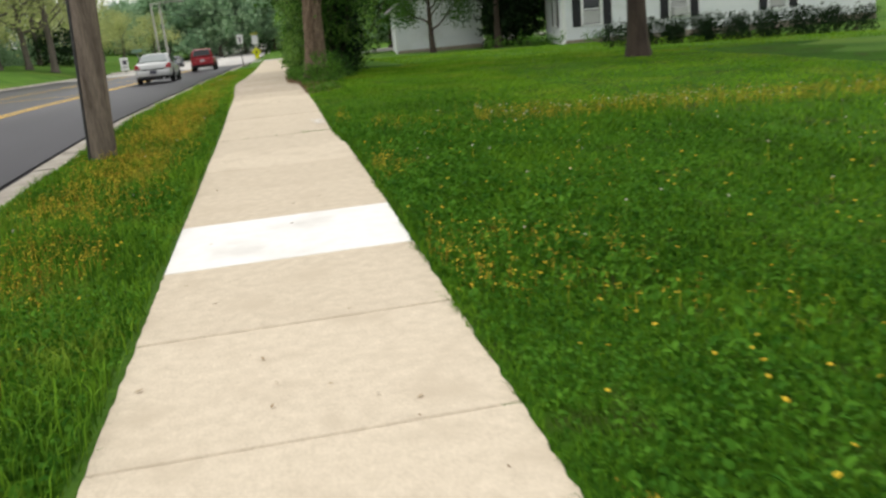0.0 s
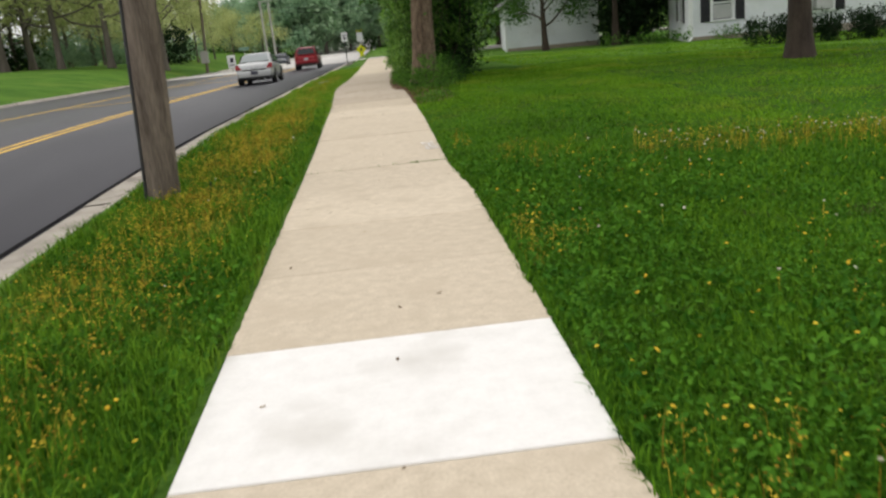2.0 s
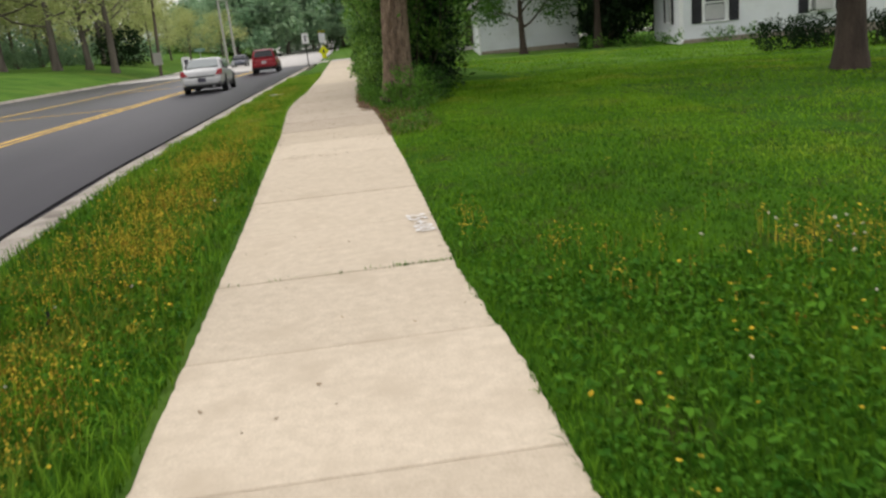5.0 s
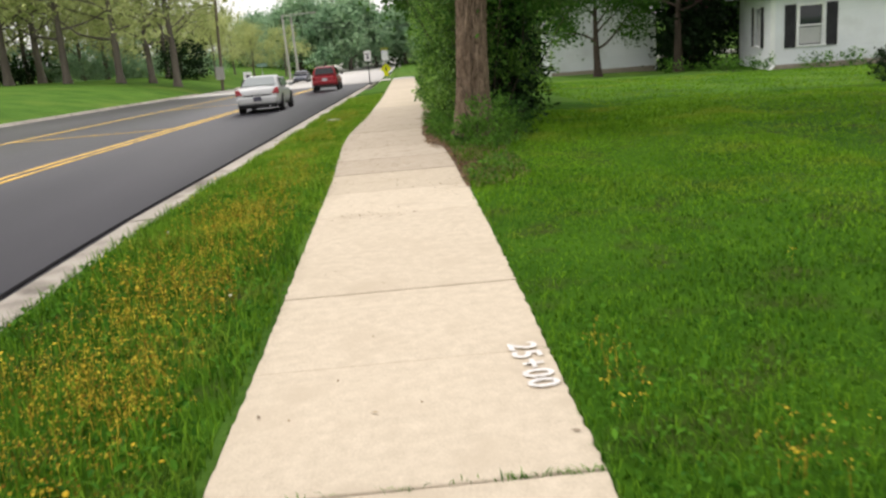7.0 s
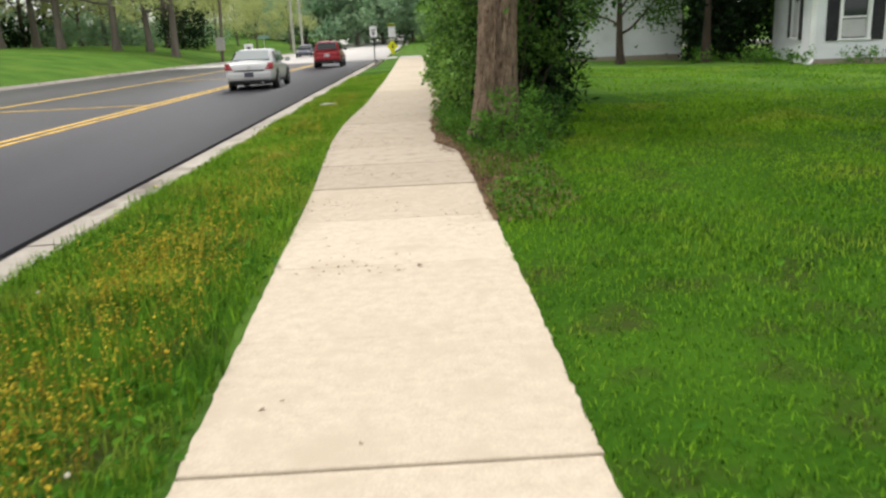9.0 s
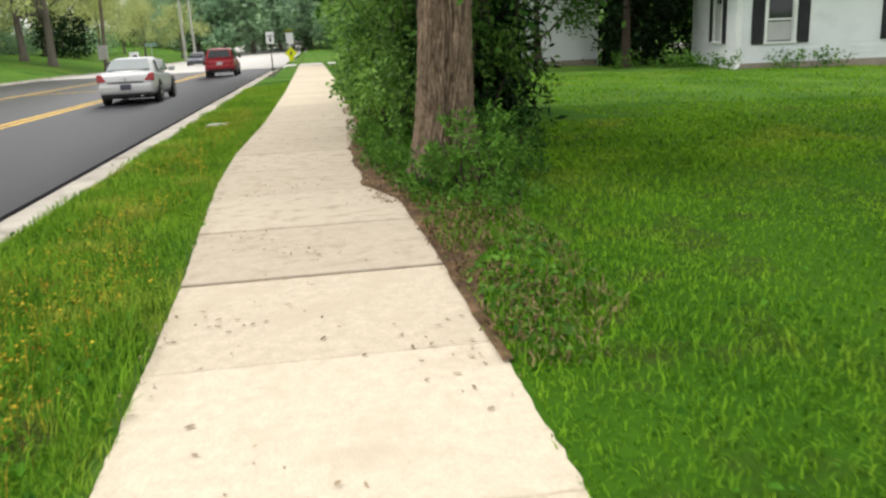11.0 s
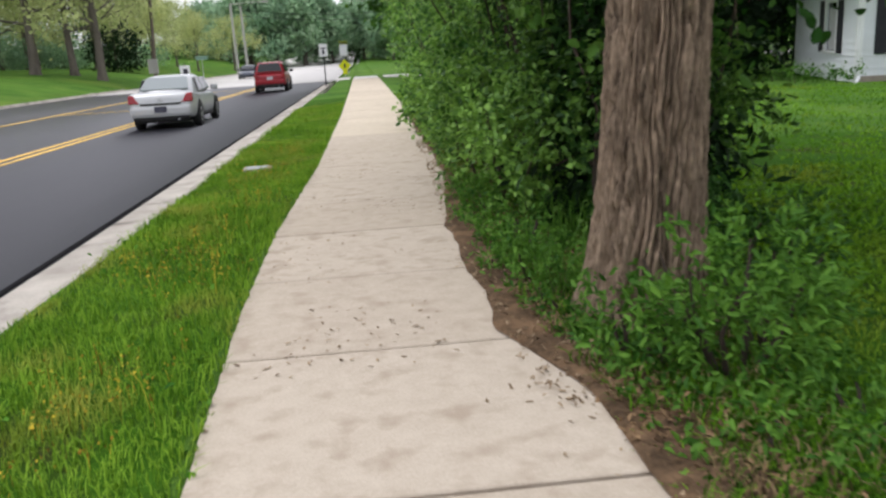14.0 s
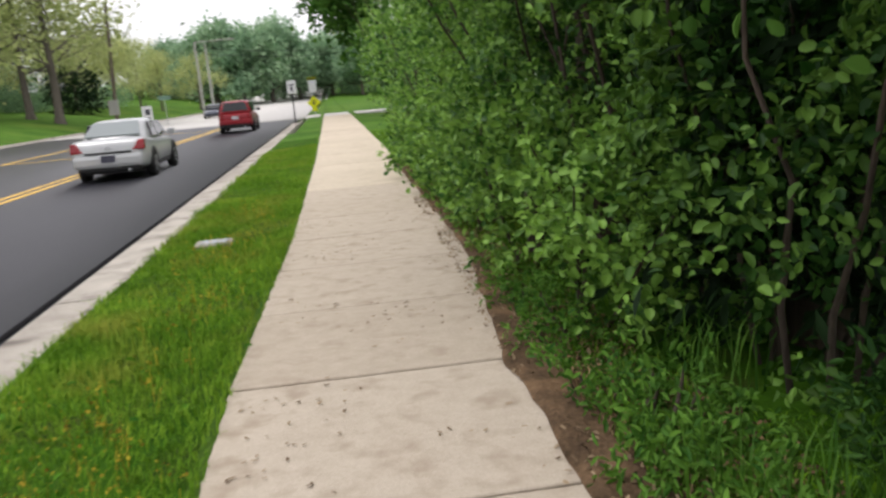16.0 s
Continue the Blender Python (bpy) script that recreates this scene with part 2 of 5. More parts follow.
WHITE_PAINT = material("sprayed_white_paint", (0.58, 0.56, 0.53), (0.82, 0.81, 0.79), 45, 140, 0.9, 0.2)


# ---- small builders ----
def part(name, bm, mat, parent=None, label="", smooth=False):
    """Links a bmesh as one mesh object under a thing or part, and frees it."""
    me = bpy.data.meshes.new(name)
    bm.to_mesh(me)
    bm.free()
    me.materials.append(mat)
    if smooth:
        me.polygons.foreach_set("use_smooth", [True] * len(me.polygons))
    ob = new(name, me)
    ob.parent = parent
    if label:
        ob["label"] = label
    return ob


def raw(name, verts, faces, mat, parent=None, label="", smooth=False):
    """One mesh object from arrays of corners and of faces with the same number of corners."""
    verts, faces = np.asarray(verts, np.float32), np.asarray(faces, np.int32)
    me = bpy.data.meshes.new(name)
    me.vertices.add(len(verts))
    me.vertices.foreach_set("co", verts.ravel())
    k = faces.shape[1]
    me.loops.add(faces.size)
    me.loops.foreach_set("vertex_index", faces.ravel())
    me.polygons.add(len(faces))
    me.polygons.foreach_set("loop_start", np.arange(0, faces.size, k, dtype=np.int32))
    me.update(calc_edges=True)
    me.validate()
    me.materials.append(mat)
    if smooth:
        me.polygons.foreach_set("use_smooth", np.ones(len(faces), bool))
    ob = new(name, me)
    ob.parent = parent
    if label:
        ob["label"] = label
    return ob


def thing(name, x, y, z, label, category, group="", turn=0.0):
    ob = new(name)
    ob.matrix_basis = pose(x, y, z, 0, 0, turn)
    return tagged(ob, label, category, group)


def box(sx, sy, sz, at=(0, 0, 0), bevel=0.0, bm=None):
    """A box with its centre at `at`, edges rounded off by bevel."""
    bm = bm or bmesh.new()
    made = bmesh.ops.create_cube(bm, size=1.0, matrix=Matrix.Translation(at) @ Matrix.Diagonal((sx, sy, sz, 1)))
    if bevel:
        edges = {e for v in made["verts"] for e in v.link_edges}
        bmesh.ops.bevel(bm, geom=list(edges), offset=bevel, segments=2, affect="EDGES", profile=0.6)
    return bm


def rod(a, b, r0, r1=None, sides=10, bm=None):
    """A tapered rod from a to b."""
    bm = bm or bmesh.new()
    a, b = Vector(a), Vector(b)
    r1 = r0 if r1 is None else r1
    m = Matrix.Translation((a + b) / 2) @ (b - a).to_track_quat("Z", "Y").to_matrix().to_4x4()
    bmesh.ops.create_cone(bm, cap_ends=True, segments=sides, radius1=r0, radius2=r1, depth=(b - a).length, matrix=m)
    return bm


def tube_arrays(points, radii, sides, verts, faces):
    """Adds a bent, tapered tube along points to lists of corners and faces."""
    base = len(verts)
    for i, (p, r) in enumerate(zip(points, radii)):
        d = (points[min(i + 1, len(points) - 1)] - points[max(i - 1, 0)]).normalized()
        s = d.cross(Vector((0.3, 1, 0.1))).normalized()
        t = d.cross(s)
        for j in range(sides):
            a = 2 * math.pi * j / sides
            verts.append(p + (s * math.cos(a) + t * math.sin(a)) * r)
    for i in range(len(points) - 1):
        for j in range(sides):
            q, w = base + i * sides, base + i * sides + (j + 1) % sides
            faces.append((q + j, w, w + sides, q + j + sides))


def leaf_object(name, centres, length, width, mat, parent, rng, up=0.35, outward=None, fine=True, label=""):
    """A joined mesh of folded leaves at the given places, each with its own direction and size."""
    n = len(centres)
    axis = rng.normal(size=(n, 3))
    axis[:, 2] += 0.1
    if outward is not None:
        axis += outward * 0.9
    axis /= np.linalg.norm(axis, axis=1, keepdims=True)
    facing = rng.normal(size=(n, 3)) * 0.75
    facing[:, 2] += up * 3
    if outward is not None:
        facing += outward * 0.8
    side = np.cross(axis, facing)
    side /= np.linalg.norm(side, axis=1, keepdims=True) + 1e-9
    norm = np.cross(side, axis)
    size = rng.uniform(0.6, 1.25, (n, 1))
    ln, wd = length * size, width * size * rng.uniform(0.8, 1.2, (n, 1))
    fold = 0.25 * wd
    c = np.asarray(centres)
    if fine:
        def rim(t, s, droop=0.0):
            return c + axis * ln * t + side * wd * s + norm * (fold * abs(s) * 2 - ln * droop)

        v = np.stack([c, rim(0.20, 0.36), rim(0.52, 0.50, 0.02), rim(0.82, 0.33, 0.08), rim(1.0, 0.0, 0.16), rim(0.82, -0.33, 0.08), rim(0.52, -0.50, 0.02), rim(0.20, -0.36)], 1)
        f = np.array([[0, 1, 2, 3, 4], [0, 4, 5, 6, 7]])
    else:
        v = np.stack([c, c + axis * ln * 0.5 + side * wd * 0.5 + norm * fold, c + axis * ln, c + axis * ln * 0.5 - side * wd * 0.5 + norm * fold], 1)
        f = np.array([[0, 1, 2], [0, 2, 3]])
    k = v.shape[1]
    faces = (f[None] + (np.arange(n) * k)[:, None, None]).reshape(-1, f.shape[1])
    return raw(name, v.reshape(-1, 3), faces, mat, parent, label)


# ---- lie of the land ----
def fall(y):
    """Height along the street: level at first, then a steady fall of three in a hundred."""
    return -0.045 * np.logaddexp(0, (np.minimum(y, 150.0) - 20.0) / 1.5)


WALK_Y = (-20, 11, 14, 17, 20, 22, 26, 35, 50, 70)
WALK_X = (0.0, 0.0, -0.03, -0.06, -0.16, -0.16, -0.02, 0.10, 0.16, 0.22)
HALF = 0.745
ROAD_EDGE, KERB_BACK, FAR_EDGE = -3.1, -2.54, -17.6


def walk_mid(y):
    return np.interp(y, WALK_Y, WALK_X)


def skew(y):
    return 0.012 * np.asarray(y) + 0.19 * np.tanh((np.asarray(y) - 17.5) / 3.0)


def land(x, y):
    """Height of the ground at x, y."""
    x, y = np.asarray(x, float), np.asarray(y, float)
    u, f = x - skew(y), fall(y)
    right = f - 0.012 - 0.027 * np.clip(x - 1.0, 0, 22)
    bank = f - 0.04 + 2.2 * (1 - np.exp(-np.clip(FAR_EDGE - 0.4 - u, 0, None) / 8.0))
    left_walk = walk_mid(y) - HALF
    part_way = np.clip((x - (KERB_BACK + skew(y))) / (left_walk - KERB_BACK - skew(y)), 0, 1)
    verge = f - 0.055 + 0.043 * part_way
    z = np.where(x > walk_mid(y) + HALF - 0.03, right, np.where(x > left_walk + 0.03, f - 0.09, verge))
    z = np.where(u < KERB_BACK - 0.05, f - 0.30, z)
    z = np.where(u < FAR_EDGE - 0.35, bank, z)
    wave = 0.018 * np.sin(x * 1.7 + 0.6 * y) * np.sin(y * 1.1 - 0.4 * x)
    return z + np.where((x > 2.0) | (u < FAR_EDGE - 3), wave, 0)


def build_ground():
    ys = np.concatenate([np.arange(-40, -4, 4.0), np.arange(-4, 60, 0.5), np.arange(60, 160, 4.0), np.arange(160, 901, 60.0)])
    us = np.concatenate([np.arange(-900, -60, 60.0), np.arange(-60, -18, 2.0), [-18.0, -17.97, -17.9, -10, -2.7, -2.59, -2.53, -2.2, -1.9, -1.5, -1.1, -0.9],
                         [-0.735, -0.71, 0.0, 0.71, 0.735, 0.8, 0.95], np.arange(1.2, 8, 0.4), np.arange(8, 40, 1.6), np.arange(40, 901, 60.0)])
    y, u = np.meshgrid(ys, us, indexing="ij")
    x = np.where(u < -2.5, u + skew(y), np.where(np.abs(u) < 3, u + walk_mid(y) * np.clip(1.5 - np.abs(u) / 2, 0, 1), u))
    under = (x > 0.9) & (x < 11.6) & (y < 26.4) & (y > -3.8)
    v = np.stack([x, y, land(x, y) - np.where(under, 0.03, 0)], -1).reshape(-1, 3)
    a = np.arange(len(ys) - 1)[:, None] * len(us) + np.arange(len(us) - 1)[None]
    f = np.stack([a, a + 1, a + 1 + len(us), a + len(us)], -1).reshape(-1, 4)
    tagged(raw("ground", v, f, GROUND, smooth=True), "green lawn and earth beside the pavement", "ground", kind="structure")


def strip(name, left, right, ys, lift, mat, parent=None, label="", drop=0.10):
    """A slab along the street between two lines u = left and u = right, following its fall, with edges."""
    y = np.asarray(ys, float)
    xl, xr = left + skew(y), right + skew(y)
    z = fall(y) + lift
    rows = [np.stack(q, -1) for q in ((xl, y, z - drop), (xl, y, z), (xr, y, z), (xr, y, z - drop))]
    v = np.stack(rows, 1).reshape(-1, 3)
    f = []
    for i in range(len(y) - 1):
        for j in range(3):
            f.append((i * 4 + j, i * 4 + j + 1, i * 4 + j + 5, i * 4 + j + 4))
    f += [(0, 3, 2, 1), (len(v) - 4, len(v) - 3, len(v) - 2, len(v) - 1)]
    return raw(name, v, f, mat, parent, label)


def build_road():
    ys = np.arange(-40, 73, 1.0)
    road = strip("road", FAR_EDGE, ROAD_EDGE, ys, -0.165, ASPHALT)
    tagged(road, "dark grey asphalt road with yellow markings", "road", kind="structure")
    far = strip("road", FAR_EDGE + 0.01, ROAD_EDGE + 1.2, np.concatenate([np.arange(70, 120, 3.0), np.arange(120, 241, 8.0)]), -0.155, PALE_ROAD)
    tagged(far, "pale concrete road surface beyond the asphalt", "road", kind="structure")
    tagged(strip("tar_seam", ROAD_EDGE - 0.075, ROAD_EDGE - 0.005, np.arange(-40, 72, 1.0), -0.158, TAR, road, "black tar seam along the gutter", 0.002), kind="structure")
    # thin sheet under near lawn and verge, coloured dark for shade between blades
    for name, x0, x1, y0, y1 in (("turf", 0.735, 12.0, -4.0, 27.0), ("turf", -2.50, -0.80, -4.0, 44.0)):
        ys2 = np.arange(y0, y1, 0.25)
        s = np.linspace(0, 1, 44 if x1 > 2 else 7)
        yy, ss = np.meshgrid(ys2, s, indexing="ij")
        lo = (x0 - HALF + walk_mid(yy) + HALF) if x1 > 2 else x0 + skew(yy)
        hi = x1 + 1.6 + 0.9 * np.sin(yy * 0.7) + 0.6 * np.sin(yy * 1.9 + 1) if x1 > 2 else x1 + walk_mid(yy)
        xx = lo + (hi - lo) * (ss ** 1.6 if x1 > 2 else ss)
        v = np.stack([xx, yy, land(xx, yy) + 0.005], -1).reshape(-1, 3)
        a = np.arange(len(ys2) - 1)[:, None] * len(s) + np.arange(len(s) - 1)[None]
        f = np.stack([a, a + 1, a + 1 + len(s), a + len(s)], -1).reshape(-1, 4)
        tagged(raw(name, v, f, SHADE_TURF, smooth=True), "sheet under the grass, darkened for the shade between blades", "ground", kind="structure")
    near = np.arange(-40, 69, 1.0)
    for u, w in ((-6.76, 0.14), (-7.04, 0.14), (-11.6, 0.18)):
        tagged(strip("lane_line", u - w / 2, u + w / 2, near, -0.159, YELLOW, road, "worn yellow line", 0.002), kind="structure")
    for y in (31.3, 47.2, 63.0):
        tagged(strip("cross_line", -11.5, -7.12, (y - 0.1, y + 0.1), -0.157, YELLOW, road, "worn yellow line", 0.002), kind="structure")


def kerb_profile(u_back, u_front, y0, y1, flip, name, parent):
    """One length of kerb with its gutter pan and a sloping, rounded face."""
    d = u_front - u_back
    shape = [(0, -0.28), (0, -0.055), (0.10, -0.045), (0.17, -0.06), (0.25, -0.135), (0.32, -0.152), (1.0, -0.160), (1.0, -0.28)]
    rng = random.Random(int(y0 * 7) + int(flip))
    sink = rng.uniform(-0.006, 0.006)
    v, f = [], []
    for y in (y0 + 0.006, y1 - 0.006):
        for s, z in shape:
            v.append((u_back + d * s + float(skew(y)), y, float(fall(y)) + z + sink))
    k = len(shape)
    f = [(i, i + 1, i + 1 + k, i + k) for i in range(k - 1)]
    ob = raw(name, v, f, KERB_CONCRETE, parent)
    return ob


def build_kerbs():
    near = tagged(new("kerb"), "pale concrete kerb and gutter along the road", "kerb", kind="structure")
    for i in range(24):
        kerb_profile(KERB_BACK, ROAD_EDGE + 0.01, -8 + 3 * i, -5 + 3 * i, False, "kerb_stone", near)
    far = tagged(new("kerb"), "pale concrete kerb along the far side of the road", "kerb", kind="structure")
    for i in range(44):
        if 78 < 10 + 3 * i < 92:
            continue
        kerb_profile(FAR_EDGE - 0.38, FAR_EDGE - 0.01, 10 + 3 * i, 13 + 3 * i, True, "kerb_stone", far)
    apron = strip("driveway_apron", FAR_EDGE - 9.0, FAR_EDGE - 0.01, (79.0, 82, 85, 88, 91.0), -0.13, PALE_ROAD, None, "", 0.2)
    tagged(apron, "pale concrete mouth of a side road", "pavement", kind="structure")
    side = strip("side_street", -2.6, 30.0, (66.5, 69, 72.0), -0.02, PALE_ROAD, None, "", 0.2)
    tagged(side, "pale concrete ramp crossing the pavement", "pavement", kind="structure")


JOINT = 1.22


def joint(k):
    """Place of the k-th joint; the slabs past the tree are a little longer."""
    return 1.0 + JOINT * k + 0.07 * max(0, k - 14)


def right_out(y):
    """How far the lawn-side edge of the slabs stands off its mean line."""
    return 0.065 - 0.09 * min(1.0, max(0.0, (y - 7.8) / 1.6)) + 0.025 * min(1.0, max(0.0, (y - 11.0) / 2.5))


def build_walk():
    """The pavement: slabs with open joints over a dark bed."""
    walkway = tagged(new("pavement"), "tan concrete pavement of worn slabs with dark joints", "pavement", kind="structure")
    ys = np.arange(-6.32, 66.4, 0.61)
    v, f = [], []
    for y in ys:
        m, z = float(walk_mid(y)), float(fall(y))
        v += [(m - HALF + 0.02, y, z - 0.032), (m + HALF - 0.02, y, z - 0.032)]
    f = [(2 * i, 2 * i + 1, 2 * i + 3, 2 * i + 2) for i in range(len(ys) - 1)]
    raw("joint_bed", v, f, SOIL, walkway, "dark earth in the joints")
    rng = random.Random(4)
    for k in range(-6, 51):
        y0, y1 = joint(k), joint(k + 1)
        white = k == 2
        gap = {13: 0.052, 9: 0.017, 6: 0.019, 7: 0.014, 14: 0.020, 15: 0.028, 16: 0.022, 17: 0.024, 18: 0.018, 19: 0.016, 20: 0.016}.get(k, 0.007)
        lift = rng.uniform(-0.004, 0.004) + (0.006 if white else 0)
        v = []
        bev = 0.006
        n = 20
        # outline with ragged long edges, then a chamfered top
        left, right = [], []
        for i in range(n + 1):
            y = y0 + gap + (y1 - y0 - gap) * i / n
            m = float(walk_mid(y))
            rag = 0.0 if white else 0.008
            left.append((m - HALF + rng.uniform(-rag, rag) * 0.7, y))
            right.append((m + HALF + right_out(y) + rng.uniform(-rag, rag), y))
        ring = left + right[::-1]
        cx, cy = float(walk_mid((y0 + y1) / 2)), (y0 + y1) / 2
        for inset, dz in ((0.0, -0.08), (0.0, -bev), (bev, 0.0)):
            for x, y in ring:
                qx = x - math.copysign(inset, x - cx)
                qy = y - math.copysign(inset, y - cy) * (abs(y - cy) > (y1 - y0) * 0.45)
                v.append((qx, qy, float(fall(qy)) + lift + dz))
        r = len(ring)
        bm = bmesh.new()
        bv = [bm.verts.new(p) for p in v]
        for lvl in (0, 1):
            for i in range(r):
                j = (i + 1) % r
                bm.faces.new((bv[lvl * r + i], bv[lvl * r + j], bv[(lvl + 1) * r + j], bv[(lvl + 1) * r + i]))
        for i in range(n):
            bm.faces.new((bv[2 * r + i], bv[2 * r + i + 1], bv[2 * r + r - 2 - i], bv[2 * r + r - 1 - i]))
        bmesh.ops.recalc_face_normals(bm, faces=bm.faces)
        # slabs 13 to 22 have dirt stains and a base darkened as shade
        part("slab", bm, NEW_CONCRETE if white else DIRTY_SHADE_CONCRETE if 13 <= k <= 22 else CONCRETE, walkway, "newly cast white concrete slab" if white else "")


build_ground()
build_road()
build_kerbs()


# ---- trees and shrubs ----
def grow(rng, start, way, length, radius, depth, verts, faces, tips, bend=0.25, sides=6, split=3, up=0.15):
    """A limb that bends, tapers and divides; tips collects the ends of its twigs."""
    pts, radii, p, d = [start.copy()], [radius], start.copy(), way.normalized()
    steps = 4
    for i in range(steps):
        d = (d + Vector((rng.normal(), rng.normal(), rng.normal() + up)) * bend * 0.5).normalized()
        p = p + d * length / steps
        pts.append(p.copy())
        radii.append(radius * (1 - 0.55 * (i + 1) / steps))
        if depth <= 1:
            tips.append((p.copy(), d.copy()))
    tube_arrays(pts, radii, max(4, sides), verts, faces)
    if depth <= 0:
        return
    for i in range(split):
        at = pts[rng.integers(2, steps + 1)] if i else pts[-1]
        side = Vector((rng.normal(), rng.normal(), rng.normal() * 0.6 + up))
        grow(rng, at, (d + side * 0.75).normalized(), length * rng.uniform(0.55, 0.75), radii[-1] * 0.8, depth - 1, verts, faces, tips, bend, sides - 1, split, up)


def crown_points(rng, tips, per_tip, spread):
    c = np.array([t[0] for t in tips])
    d = np.array([t[1] for t in tips])
    pick = rng.integers(0, len(c), len(c) * per_tip)
    off = rng.normal(size=(len(pick), 3)) * spread
    return c[pick] + off, (d[pick] * 0.5 + off / (np.linalg.norm(off, axis=1, keepdims=True) + 1e-6))


def make_tree(name, x, y, z, height, radius, bark, leaf, label, seed, first=0.4, limbs=7, depth=3, per_tip=14, spread=0.45, leaf_size=0.3,
              lean=(0, 0), reach=0.42, group="", furrow=0.0, fine=False, up=0.2, foliage=True, low=()):
    rng = np.random.default_rng(seed)
    ob = thing(name, x, y, z, label, "tree", group)
    # trunk: many sided, flared at the foot, furrowed where it is seen close by
    sides, rows = (250, 150) if furrow else (12, 14)
    v, f = [], []
    top = height * 0.72
    for i in range(rows + 1):
        h = top * (i / rows) ** (1.9 if furrow else 1.0)
        r = radius * (1 - 0.62 * h / top) * (1 + 0.42 * math.exp(-h / (0.9 * radius)))
        cx, cy = lean[0] * h + 0.04 * math.sin(h * 0.9 + seed), lean[1] * h + 0.04 * math.cos(h * 0.7 + seed)
        for j in range(sides):
            a = 2 * math.pi * j / sides
            q = r * (1 + 0.06 * math.sin(3 * a + seed) + 0.10 * math.exp(-h / 0.5) * math.sin(5 * a + 1.3 * seed))
            if furrow:
                ca, sa = math.cos(a), math.sin(a)
                w = a * 25 + 4.4 * noise.noise(Vector((ca * 2.5, sa * 2.5, h * 2.6))) + 1.6 * noise.noise(Vector((ca * 6, sa * 6, h * 5.5 + 9)))
                ridge = 1 - abs(math.sin(w))
                split = max(0.0, noise.noise(Vector((ca * 8, sa * 8, h * 7.5 + 3))) - 0.12)
                q += furrow * (-1.25 * ridge ** 2.6 - 2.4 * split + 0.7 * noise.noise(Vector((ca * 5, sa * 5, h * 1.2))) + 0.30 * noise.noise(Vector((ca * 26, sa * 26, h * 16))))
            v.append((cx + q * math.cos(a), cy + q * math.sin(a), h - (0.15 if i == 0 else 0)))
    for i in range(rows):
        for j in range(sides):
            a, b = i * sides + j, i * sides + (j + 1) % sides
            f.append((a, b, b + sides, a + sides))
    raw("trunk", v, f, bark, ob, smooth=True)
    bv, bf, tips = [], [], []
    for i in range(limbs):
        h = height * (first + (0.72 - first) * (i + 0.5) / limbs)
        a = i * 2.4 + rng.uniform(-0.4, 0.4)
        base = Vector((lean[0] * h, lean[1] * h, h))
        rise = 0.25 + 0.9 * (i / limbs)
        grow(rng, base, Vector((math.cos(a), math.sin(a), rise)), height * reach * rng.uniform(0.7, 1.05) * (1 - 0.35 * i / limbs), radius * 0.34 * (1 - 0.5 * i / limbs), depth - 1, bv, bf, tips, up=up)
    for h, d, n in low:
        hung = []
        grow(rng, Vector((lean[0] * h, lean[1] * h, h)), Vector(d), n, 0.018, 2, bv, bf, hung, up=-0.05, split=4)
        tips += hung
    raw("branchwork", bv, bf, bark, ob, smooth=True)
    if foliage:
        pts, out = crown_points(rng, tips, per_tip, spread)
        leaf_object("crown", pts, leaf_size, leaf_size * 0.62, leaf, ob, rng, outward=out * 0.6, fine=fine)
    return ob


